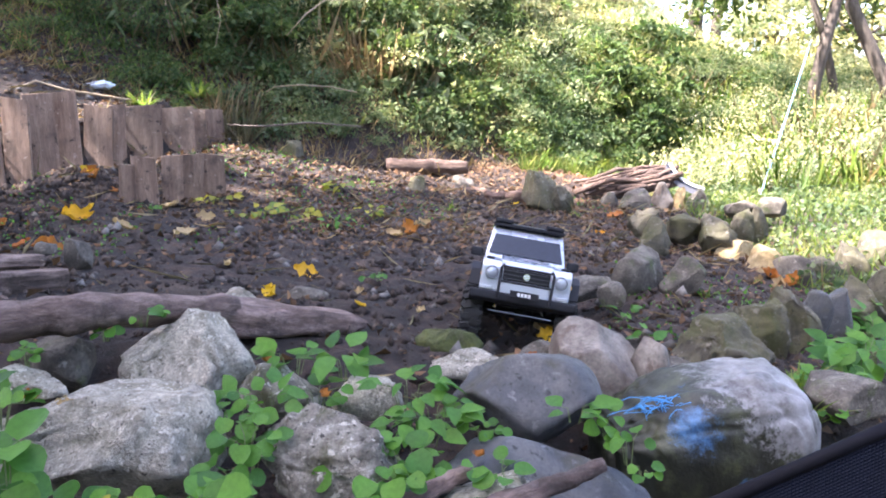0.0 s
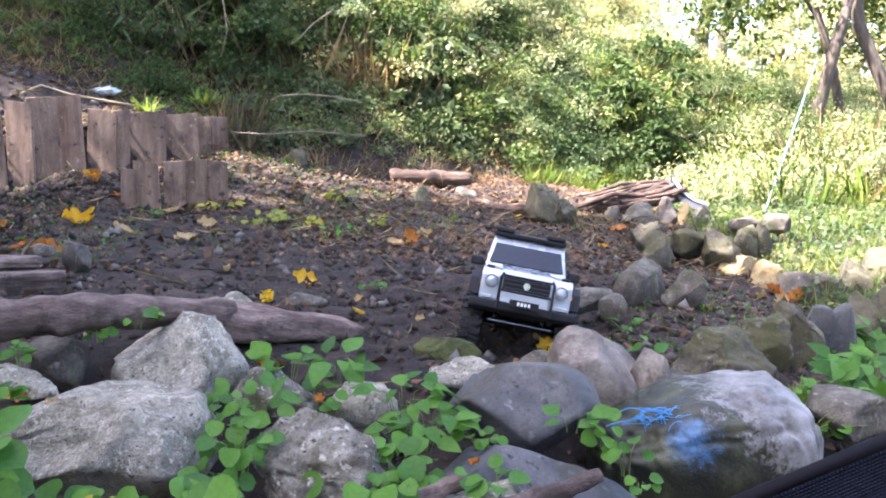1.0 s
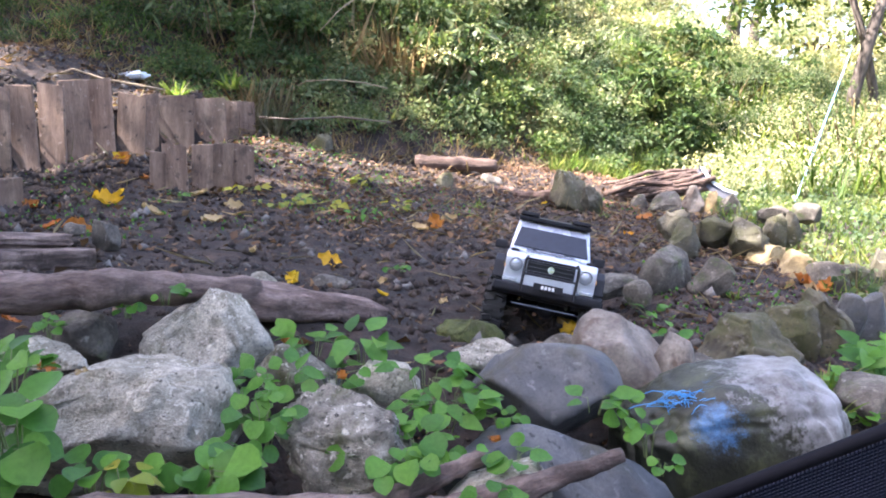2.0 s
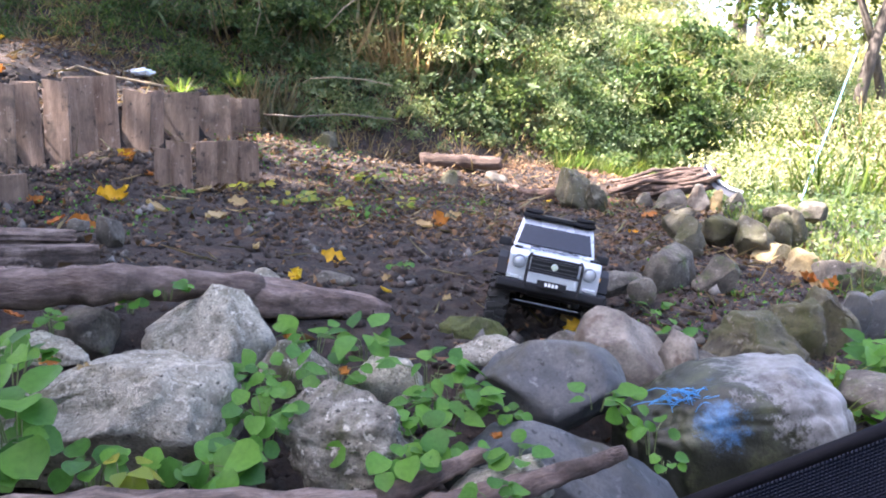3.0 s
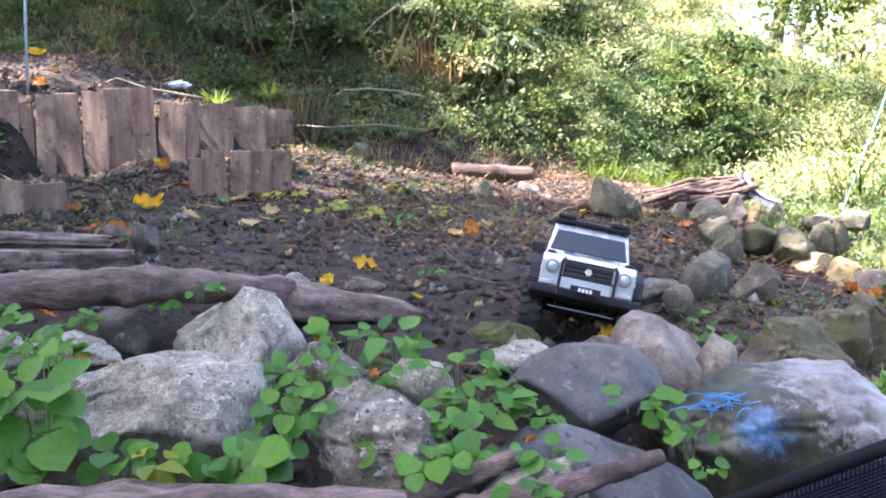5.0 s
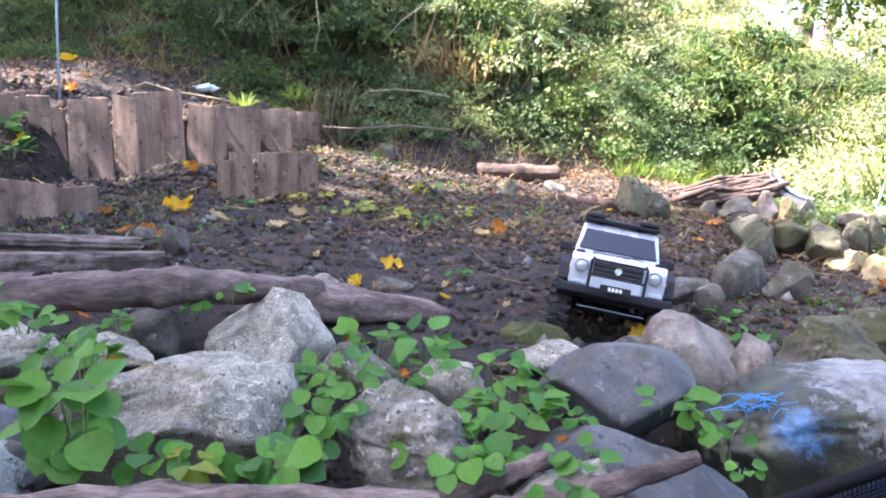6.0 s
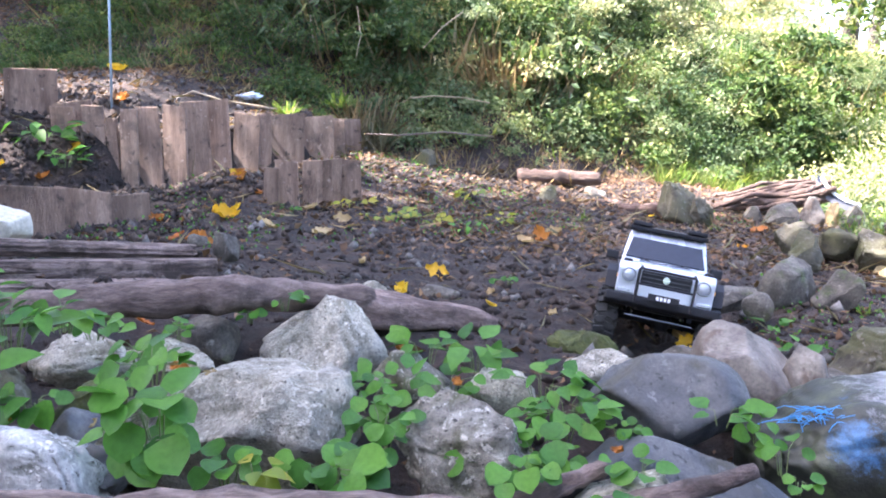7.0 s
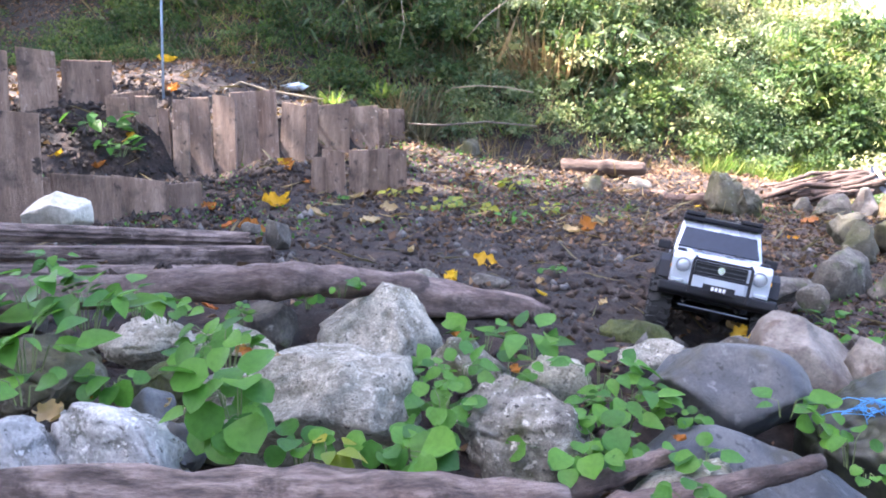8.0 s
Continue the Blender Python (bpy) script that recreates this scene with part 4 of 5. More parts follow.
PADDING = plain("dark_cloth", (0.02, 0.02, 0.025), 0.9)


def prism(bm, outline, y0, y1, bevel=0.0):
    """An outline in x and z drawn out from y0 to y1."""
    a = [bm.verts.new((x, y0, z)) for x, z in outline]
    b = [bm.verts.new((x, y1, z)) for x, z in outline]
    n = len(outline)
    fs = [bm.faces.new(a), bm.faces.new(b[::-1])]
    for i in range(n):
        fs.append(bm.faces.new((a[i], b[i], b[(i + 1) % n], a[(i + 1) % n])))
    bmesh.ops.recalc_face_normals(bm, faces=fs)
    if bevel:
        es = list({e for f in fs for e in f.edges})
        bmesh.ops.bevel(bm, geom=es, offset=bevel, segments=2, affect="EDGES", profile=0.6)
    return bm


def wheel(parent, name, m):
    root = new(name)
    root.parent = parent
    root.matrix_basis = m
    R, W = 0.060, 0.046
    bm = bmesh.new()
    prof = [(0.030, -W / 2 + 0.004), (0.040, -W / 2), (0.050, -W / 2 + 0.002), (R - 0.003, -W / 2 + 0.008), (R - 0.002, 0), (R - 0.003, W / 2 - 0.008), (0.050, W / 2 - 0.002), (0.040, W / 2), (0.030, W / 2 - 0.004)]
    n = 36
    rings = [[bm.verts.new((r * math.cos(2 * math.pi * i / n), y, r * math.sin(2 * math.pi * i / n))) for r, y in prof] for i in range(n)]
    for i in range(n):
        p, q = rings[i], rings[(i + 1) % n]
        for k in range(len(prof)):
            bm.faces.new((p[k], q[k], q[(k + 1) % len(prof)], p[(k + 1) % len(prof)]))
    for i in range(18):
        for side in (-1, 1):
            ang = 360 * (i + (0.5 if side > 0 else 0)) / 18
            box(bm, R - 0.006, R + 0.002, side * 0.002 if side > 0 else -W / 2 + 0.002, W / 2 - 0.002 if side > 0 else -0.002, -0.0052, 0.0052, 0.0, pose(0, 0, 0, 0, ang, 0) @ pose(0, 0, 0, 14 * side, 0, 0))
            box(bm, R - 0.016, R - 0.004, side * (W / 2 - 0.004), side * (W / 2 + 0.001), -0.004, 0.004, 0.0, pose(0, 0, 0, 0, ang, 0))
    part("tyre", bm, RUBBER, root, "chunky black rubber tyre")
    bm = bmesh.new()
    for y0, y1, r in ((-0.014, 0.014, 0.031),):
        r1 = bmesh.ops.create_cone(bm, cap_ends=True, segments=28, radius1=r, radius2=r, depth=y1 - y0)
        bmesh.ops.transform(bm, matrix=pose(0, 0, 0, 90, 0, 0), verts=r1["verts"])
    for i in range(6):
        box(bm, 0.010, 0.027, 0.013, 0.018, -0.004, 0.004, 0.001, pose(0, 0, 0, 0, 60 * i, 0))
    part("rim", bm, BLACK, root, "black wheel rim")
    bm = bmesh.new()
    r1 = bmesh.ops.create_cone(bm, cap_ends=True, segments=10, radius1=0.004, radius2=0.003, depth=0.012)
    bmesh.ops.transform(bm, matrix=Matrix.Translation((0, 0.020, 0)) @ pose(0, 0, 0, 90, 0, 0), verts=r1["verts"])
    for i in range(6):
        a = 2 * math.pi * i / 6
        box(bm, 0.009 * math.cos(a) - 0.001, 0.009 * math.cos(a) + 0.001, 0.014, 0.020, 0.009 * math.sin(a) - 0.001, 0.009 * math.sin(a) + 0.001)
    part("hub", bm, CHROME, root, "chrome hub and nuts")
    return root


def truck(m):
    root = new("model_truck")
    root.matrix_world = m
    W = 0.094
    # body: x forward, y left, z up
    low = [(0.300, 0.098), (0.304, 0.150), (0.296, 0.163), (0.150, 0.176), (-0.120, 0.176), (-0.325, 0.176), (-0.330, 0.120), (-0.300, 0.118),
           (-0.270, 0.142), (-0.060, 0.142), (-0.030, 0.090), (0.140, 0.090), (0.168, 0.134), (0.262, 0.134), (0.282, 0.098)]
    bm = bmesh.new()
    prism(bm, low, -W, W, 0.004)
    body = part("body", bm, PAINT, root, "silver painted plastic body")
    # bonnet bulge
    bm = bmesh.new()
    prism(bm, [(0.285, 0.160), (0.285, 0.166), (0.155, 0.181), (0.155, 0.172)], -0.055, 0.055, 0.003)
    part("bonnet", bm, PAINT, root)
    # cab with raked windscreen
    bm = bmesh.new()
    prism(bm, [(0.150, 0.172), (0.098, 0.243), (0.085, 0.250), (-0.105, 0.250), (-0.115, 0.243), (-0.120, 0.172)], -0.086, 0.086, 0.006)
    for v in bm.verts:
        f = (v.co.z - 0.172) / 0.078
        v.co.y *= 1.08 - 0.12 * max(0, f)
    part("cab", bm, PAINT, root)
    for k in range(5):
        bm = bmesh.new()
        box(bm, -0.095, 0.05, -0.056 + k * 0.026, -0.048 + k * 0.026, 0.2485, 0.2525, 0.0012)
        part("roof_rib", bm, PAINT, root)
    # windscreen
    slope = Vector((0.098 - 0.150, 0, 0.243 - 0.172))
    ang = math.degrees(math.atan2(-slope.x, slope.z))
    mid = Vector((0.124, 0, 0.2075))
    bm = bmesh.new()
    box(bm, -0.0015, 0.0025, -0.0795, 0.0795, -0.031, 0.026, 0.001)
    for v in bm.verts:
        v.co.y *= 1.0 - 0.07 * (v.co.z / 0.034)
    bmesh.ops.transform(bm, matrix=Matrix.Translation(mid + Vector((0.0012, 0, 0.001))) @ pose(0, 0, 0, 0, -ang, 0), verts=bm.verts)
    part("windscreen", bm, TINT, root, "dark tinted windscreen")
    for side in (-1, 1):
        bm = bmesh.new()
        tube(bm, [(0.152, side * 0.03, 0.178), (0.140, side * 0.05, 0.188)], 0.0016, 6)
        part("wiper", bm, BLACK, root)
        for name, pts in (("front_window", [(0.118, 0.186), (0.088, 0.234), (0.040, 0.234), (0.040, 0.186)]),
                          ("rear_window", [(0.022, 0.186), (0.022, 0.234), (-0.050, 0.234), (-0.050, 0.186)]),
                          ("quarter_window", [(-0.074, 0.186), (-0.074, 0.234), (-0.098, 0.234), (-0.098, 0.186)])):
            bm = bmesh.new()
            prism(bm, pts, 0, 0.004, 0.001)
            for v in bm.verts:
                f = (v.co.z - 0.172) / 0.078
                v.co.y = side * (v.co.y + 0.086 * (1.08 - 0.12 * f) - 0.0012)
            bmesh.ops.recalc_face_normals(bm, faces=bm.faces)
            part(name, bm, TINT, root, "dark tinted window")
        # trim line, mirror, step, flares
        bm = bmesh.new()
        box(bm, -0.325, 0.285, side * (W + 0.0005) - 0.0015, side * (W + 0.0005) + 0.0015, 0.148, 0.153)
        part("trim_strip", bm, BLACK, root, "thin black side trim")
        for xd in (0.145, 0.030, -0.068):
            bm = bmesh.new()
            box(bm, xd - 0.0008, xd + 0.0008, side * W - 0.0008, side * W + 0.0008, 0.092, 0.176)
            part("door_gap", bm, BLACK, root)
        for xd in (0.045, -0.052):
            bm = bmesh.new()
            box(bm, xd, xd + 0.016, side * W - 0.001, side * W + 0.004, 0.162, 0.167, 0.001)
            part("door_handle", bm, PAINT, root)
        bm = bmesh.new()
        box(bm, 0.108, 0.122, side * 0.112 - 0.014, side * 0.112 + 0.014, 0.172, 0.192, 0.004)
        box(bm, 0.112, 0.117, side * 0.096 - 0.008, side * 0.096 + 0.008, 0.174, 0.179)
        part("wing_mirror", bm, BLACK, root)
        bm = bmesh.new()
        box(bm, -0.02, 0.145, side * (W + 0.008) - 0.011, side * (W + 0.008) + 0.011, 0.078, 0.086, 0.002)
        part("side_step", bm, BLACK, root)
        for xc, half in ((0.215, 0.064), (-0.165, 0.128)):
            bm = bmesh.new()
            outer = [(xc + half, 0.106), (xc + half * 0.84, 0.140), (xc + half * 0.5, 0.155), (xc - half * 0.5, 0.155), (xc - half * 0.84, 0.140), (xc - half, 0.106)]
            inner = [(xc - half + 0.012, 0.104), (xc - half * 0.76, 0.132), (xc - half * 0.46, 0.143), (xc + half * 0.46, 0.143), (xc + half * 0.76, 0.132), (xc + half - 0.012, 0.104)]
            a = sorted((side * (W - 0.002), side * (W + 0.022)))
            prism(bm, outer + inner, a[0], a[1], 0.002)
            part("wheel_arch", bm, BLACK, root, "black plastic arch")
        # front lamps
        bm = bmesh.new()
        r1 = bmesh.ops.create_cone(bm, cap_ends=True, segments=24, radius1=0.0145, radius2=0.0135, depth=0.007)
        bmesh.ops.transform(bm, matrix=Matrix.Translation((0.305, side * 0.072, 0.137)) @ pose(0, 0, 0, 0, 90, 0), verts=r1["verts"])
        lamp = part("headlight", bm, LAMP_RING, root, "round headlight with a grey ring")
        bm = bmesh.new()
        bmesh.ops.create_uvsphere(bm, u_segments=20, v_segments=10, radius=0.0115)
        bmesh.ops.transform(bm, matrix=Matrix.Translation((0.307, side * 0.072, 0.137)) @ Matrix.Diagonal((0.28, 1, 1, 1)), verts=bm.verts)
        part("lens", bm, LAMP, lamp, "clear grey lens", True)
        bm = bmesh.new()
        box(bm, 0.275, 0.289, side * 0.079 - 0.009, side * 0.079 + 0.009, 0.162, 0.170, 0.003)
        part("indicator", bm, BLACK, root, "small black wing indicator")
        bm = bmesh.new()
        box(bm, 0.287, 0.300, side * W - 0.001, side * W + 0.002, 0.128, 0.136, 0.0015)
        part("side_marker", bm, AMBER, root, "amber side marker")
        bm = bmesh.new()
        box(bm, 0.300, 0.306, side * 0.078 - 0.013, side * 0.078 + 0.013, 0.101, 0.108, 0.001)
        part("daylight_strip", bm, LAMP, root)
    # grille, bumper and bull bar
    bm = bmesh.new()
    box(bm, 0.300, 0.306, -0.049, 0.049, 0.125, 0.151, 0.002)
    grille = part("grille", bm, BLACK, root)
    dark_chrome = plain("dark_chrome", (0.10, 0.10, 0.11), 0.35, 0.8)
    for z in (0.1295, 0.138, 0.1465):
        bm = bmesh.new()
        box(bm, 0.305, 0.308, -0.047, 0.047, z - 0.0007, z + 0.0007)
        part("grille_bar", bm, dark_chrome, grille)
    bm = bmesh.new()
    bmesh.ops.create_cone(bm, cap_ends=True, segments=20, radius1=0.0075, radius2=0.007, depth=0.004, matrix=Matrix.Translation((0.309, 0, 0.138)) @ pose(0, 0, 0, 0, 90, 0))
    part("grille_badge", bm, CHROME, grille, "small round chrome badge")
    bm = bmesh.new()
    box(bm, 0.299, 0.3045, -0.053, 0.053, 0.151, 0.156, 0.0015)
    part("grille_surround", bm, PAINT, root)
    bm = bmesh.new()
    box(bm, 0.298, 0.307, -0.050, 0.050, 0.098, 0.122, 0.002)
    part("lower_grille_panel", bm, PAINT, root, "silver panel under the grille")
    bm = bmesh.new()
    prism(bm, [(0.275, 0.074), (0.318, 0.075), (0.330, 0.082), (0.330, 0.099), (0.275, 0.099)], -0.112, 0.112, 0.004)
    for v in bm.verts:
        v.co.x -= 2.2 * max(0, abs(v.co.y) - 0.07) ** 1.1 * 0.3
    part("front_bumper", bm, BLACK, root, "black off-road bumper")
    bm = bmesh.new()
    for side in (-1, 1):
        tube(bm, [(0.326, side * 0.054, 0.085), (0.328, side * 0.054, 0.150), (0.322, side * 0.050, 0.157)], 0.0030, 8)
    for z in (0.122, 0.153):
        tube(bm, [(0.326, -0.053, z), (0.327, 0, z), (0.326, 0.053, z)], 0.0024, 8)
    part("bull_bar", bm, BLACK, root, "black tubular bull bar")
    bm = bmesh.new()
    box(bm, 0.328, 0.3315, -0.030, 0.030, 0.093, 0.107, 0.001)
    plate = part("front_plate", bm, BLACK, root, "small black front plate")
    for k in range(4):
        bm = bmesh.new()
        box(bm, 0.3312, 0.3325, -0.014 + k * 0.0072, -0.009 + k * 0.0072, 0.0965, 0.1035)
        part("plate_mark", bm, WHITE, plate)
    # roof light bar
    bm = bmesh.new()
    prism(bm, [(0.108, 0.249), (0.110, 0.257), (0.070, 0.263), (0.066, 0.250)], -0.084, 0.084, 0.003)
    bar = part("roof_light_bar", bm, BLACK, root, "black roof visor with lamps")
    for side in (-1, 1):
        bm = bmesh.new()
        box(bm, 0.072, 0.112, side * 0.060 - 0.021, side * 0.060 + 0.021, 0.259, 0.268, 0.003)
        part("lamp_pod", bm, BLACK, bar)
    # load bed: rails, roll bar, spare wheel
    bm = bmesh.new()
    box(bm, -0.322, -0.124, -0.080, 0.080, 0.1765, 0.1785)
    part("load_bed", bm, BLACK, root, "dark load bed")
    for side in (-1, 1):
        bm = bmesh.new()
        box(bm, -0.328, -0.122, side * 0.089 - 0.005, side * 0.089 + 0.005, 0.174, 0.186, 0.002)
        part("bed_rail", bm, PAINT, root)
    bm = bmesh.new()
    box(bm, -0.331, -0.321, -0.093, 0.093, 0.174, 0.186, 0.002)
    part("tailgate_top", bm, PAINT, root)
    bm = bmesh.new()
    for side in (-1, 1):
        tube(bm, [(-0.250, side * 0.078, 0.178), (-0.238, side * 0.076, 0.226), (-0.235, side * 0.070, 0.232)], 0.0035, 8)
        tube(bm, [(-0.235, side * 0.070, 0.231), (-0.14, side * 0.070, 0.231), (-0.130, side * 0.07, 0.180)], 0.0030, 8)
    tube(bm, [(-0.235, -0.071, 0.232), (-0.235, 0.071, 0.232)], 0.0035, 8)
    part("roll_bar", bm, BLACK, root, "black tubular roll bar")
    wheel(root, "spare_wheel", Matrix.Translation((-0.185, 0.0, 0.224)) @ pose(0, 0, 0, 62, 0, 20))
    # running gear
    bm = bmesh.new()
    box(bm, -0.30, 0.29, -0.045, 0.045, 0.070, 0.098, 0.006)
    part("chassis", bm, BLACK, root, "black chassis")
    for x in (0.215, -0.095, -0.225):
        bm = bmesh.new()
        tube(bm, [(x, -0.09, 0.056), (x, 0.09, 0.056)], 0.009, 10)
        bmesh.ops.create_uvsphere(bm, u_segments=14, v_segments=8, radius=0.022, matrix=Matrix.Translation((x, 0.012, 0.058)))
        part("axle", bm, BLACK, root, "", True)
        for side in (-1, 1):
            wheel(root, "wheel", Matrix.Translation((x, side * 0.100, 0.044 if x > 0 else 0.056)) @ pose(0, 0, 0, 0, 17 * x * 10 % 30, 0 if side > 0 else 180))
            bm = bmesh.new()
            tube(bm, [(x, side * 0.055, 0.06), (x - 0.01, side * 0.05, 0.135)], 0.007, 8)
            part("shock_absorber", bm, CHROME, root)
    bm = bmesh.new()
    tube(bm, [(0.285, -0.066, 0.058), (0.285, 0.066, 0.058)], 0.0014, 6)
    part("steering_rod", bm, LAMP_RING, root, "thin bright steel rod")
    return tagged(root, "silver six-wheeled model pickup truck with black trim on soil", "model truck")


def truck_pose(front_wheel_ground, toward, nose_up, roll):
    """The truck stands with its front axle over a point, heads toward a bearing (degrees from +x), nose up, its left side down by roll."""
    m = Matrix.Translation(front_wheel_ground) @ pose(0, 0, 0, 0, 0, toward) @ pose(0, 0, 0, 0, -nose_up, 0) @ pose(0, 0, 0, -roll, 0, 0)
    return m @ Matrix.Scale(1.1, 4) @ Matrix.Translation((-0.215, 0, 0))


truck(truck_pose((0.146, 1.761, -0.020), -92, 10.4, 10.5))


# ---- plants, each with a stem and leaves of its own ----
def leaf_shape(name, length, width, mat, pointed, cup=0.12):
    """A cupped leaf, its base at the origin, along +x, with a sunken midrib."""
    n = 5
    v = [(0, 0, 0)]
    for i in range(1, n + 1):
        f = i / n
        w = width / 2 * (math.sin(math.pi * (0.10 + 0.86 * f)) ** 0.7 if not pointed else math.sin(math.pi * f ** 0.65) ** 0.9) if i < n else 0
        x = length * (f - (0.06 if not pointed and i == 1 else 0))
        z = -cup * length * f * f
        if i < n:
            v += [(x, -w, z + w * 0.30), (x, 0, z), (x, w, z + w * 0.30)]
        else:
            v.append((x, 0, z))
    f = [(0, 1, 2), (0, 2, 3)]
    for i in range(n - 2):
        b = 1 + 3 * i
        f += [(b, b + 3, b + 4, b + 1), (b + 1, b + 4, b + 5, b + 2)]
    b = 1 + 3 * (n - 2)
    f += [(b, b + 3, b + 1), (b + 1, b + 3, b + 2)]
    return mesh_of(name, v, f, mat, True)


LEAF_YOUNG = foliage("yellowish_leaves", ((0.16, 0.22, 0.03), (0.24, 0.26, 0.04), (0.32, 0.28, 0.04), (0.10, 0.17, 0.03)), 0.45, 0.4, patches=False)
LEAVES = {"round": leaf_shape("leaf_round", 1, 1.0, LEAF_PLANT, False), "broad": leaf_shape("leaf_broad", 1, 0.62, LEAF_PLANT, True),
          "yellowish": leaf_shape("leaf_young", 1, 0.7, LEAF_YOUNG, True), "grassy": leaf_shape("leaf_blade", 1.6, 0.16, GRASS, True, 0.3)}
PLANT_WORDS = {"round": "small green plant with rounded leaves growing among rocks", "broad": "leafy green plant with pointed broad leaves among stones",
               "yellowish": "low yellow-green plant growing on the soil", "grassy": "tuft of narrow green leaves beside stones"}


def plant(x, y, z, n, size, spread_by, height, kind, seed):
    rng = random.Random(seed * 7 + 1)
    n = int(n * 1.4)
    height *= 0.6 if y < 1.5 else 1.0
    root = new("plant")
    foot_z = z - height * 0.75
    root.location = (x, y, foot_z)
    bm = bmesh.new()
    spots = []
    for i in range(n):
        a = rng.uniform(0, 2 * math.pi)
        r = spread_by * math.sqrt(rng.uniform(0.05, 1))
        p = Vector((r * math.cos(a), r * math.sin(a) * 0.8, height * rng.uniform(0.3, 1.2)))
        q = p * 0.5 + Vector((0, 0, height * 0.3))
        if kind != "grassy" and i % 2 == 0:
            tube(bm, [(p.x * 0.3, p.y * 0.3, -0.01), q, p], [0.0009, 0.0007, 0.0005], 4)
        spots.append((p, a))
    if kind == "grassy":
        tube(bm, [(0, 0, -0.02), (0, 0, 0.015)], [0.004, 0.002], 5)
    part("stem", bm, STEM, root)
    for p, a in spots:
        ob = new("leaf", LEAVES[kind])
        ob.parent = root
        s = size * rng.uniform(0.5, 1.1) * (1.5 if kind == "yellowish" else 1.0)
        up = rng.uniform(25, 75) if kind == "grassy" else rng.uniform(-30, 22)
        base = p if kind != "grassy" else Vector((p.x * 0.4, p.y * 0.4, 0))
        ob.matrix_basis = Matrix.Translation(base) @ pose(0, 0, 0, 0 if kind == "grassy" else rng.uniform(5, 40), 0, 0) @ pose(0, 0, 0, 0, 0, math.degrees(a) + rng.uniform(-50, 50)) @ pose(0, 0, 0, rng.uniform(-28, 28), -up, 0) @ Matrix.Scale(s, 4)
    return tagged(root, PLANT_WORDS[kind], "plant", "small plants on the course")


plant(-0.272, 1.247, 0.092, 9, 0.055, 0.050, 0.050, "broad", 1)
plant(-0.185, 1.242, 0.087, 8, 0.060, 0.050, 0.060, "broad", 2)
plant(-0.217, 1.165, 0.059, 8, 0.030, 0.050, 0.040, "round", 3)
plant(-0.284, 1.081, 0.081, 10, 0.042, 0.060, 0.050, "broad", 4)
plant(-0.278, 0.973, 0.051, 12, 0.030, 0.040, 0.070, "round", 5)
plant(-0.290, 0.917, 0.033, 8, 0.030, 0.030, 0.050, "round", 6)
plant(-0.070, 1.128, 0.076, 12, 0.045, 0.070, 0.060, "broad", 7)
plant(-0.040, 1.076, 0.042, 16, 0.040, 0.060, 0.070, "broad", 8)
plant(-0.070, 0.961, 0.026, 16, 0.034, 0.060, 0.060, "round", 9)
plant(-0.101, 0.913, 0.021, 10, 0.030, 0.050, 0.040, "round", 10)
plant(0.046, 1.072, 0.026, 9, 0.022, 0.040, 0.020, "round", 11)
plant(0.061, 0.924, 0.032, 7, 0.030, 0.040, 0.030, "round", 12)
plant(0.225, 1.060, 0.051, 6, 0.026, 0.020, 0.050, "round", 13)
plant(0.246, 1.005, 0.031, 6, 0.030, 0.030, 0.050, "round", 14)
plant(0.255, 0.974, 0.013, 4, 0.026, 0.020, 0.030, "round", 15)
plant(0.176, 1.053, 0.067, 4, 0.040, 0.030, 0.030, "broad", 16)
plant(0.026, 0.776, 0.042, 7, 0.024, 0.030, 0.030, "round", 17)
plant(-0.556, 1.316, 0.153, 7, 0.026, 0.030, 0.030, "round", 18)
plant(-0.610, 1.286, 0.131, 4, 0.022, 0.015, 0.020, "round", 19)
plant(-0.687, 1.172, 0.123, 6, 0.024, 0.020, 0.030, "round", 20)
plant(0.467, 1.973, -0.020, 5, 0.040, 0.030, 0.050, "broad", 21)
plant(0.452, 1.705, -0.006, 3, 0.055, 0.020, 0.050, "broad", 22)
plant(0.800, 1.420, 0.036, 24, 0.055, 0.080, 0.080, "broad", 23)
plant(0.850, 1.420, 0.030, 26, 0.055, 0.090, 0.090, "broad", 24)
plant(1.056, 1.821, -0.009, 28, 0.055, 0.090, 0.090, "broad", 25)
plant(0.700, 1.360, 0.010, 24, 0.026, 0.070, 0.060, "round", 26)
plant(0.606, 1.222, 0.002, 22, 0.024, 0.060, 0.050, "round", 27)
plant(0.594, 1.287, 0.008, 18, 0.022, 0.050, 0.050, "round", 28)
plant(-0.369, 0.699, 0.098, 9, 0.024, 0.030, 0.030, "round", 29)
plant(-0.434, 0.686, 0.163, 9, 0.040, 0.040, 0.060, "round", 30)
plant(-0.500, 0.784, 0.179, 9, 0.036, 0.040, 0.050, "round", 31)
plant(-0.277, 0.738, 0.086, 7, 0.042, 0.035, 0.040, "round", 32)
plant(-0.451, 0.683, 0.129, 9, 0.045, 0.040, 0.050, "round", 33)
plant(-0.278, 0.741, 0.087, 7, 0.040, 0.035, 0.040, "round", 34)
plant(-0.332, 0.682, 0.099, 7, 0.020, 0.020, 0.030, "yellowish", 35)
plant(-0.609, 0.934, 0.149, 9, 0.032, 0.030, 0.060, "round", 36)
plant(-0.588, 0.868, 0.127, 7, 0.034, 0.030, 0.030, "round", 37)
plant(-0.637, 0.762, 0.136, 7, 0.032, 0.030, 0.030, "round", 38)
plant(-0.811, 0.842, 0.230, 12, 0.050, 0.060, 0.070, "broad", 39)
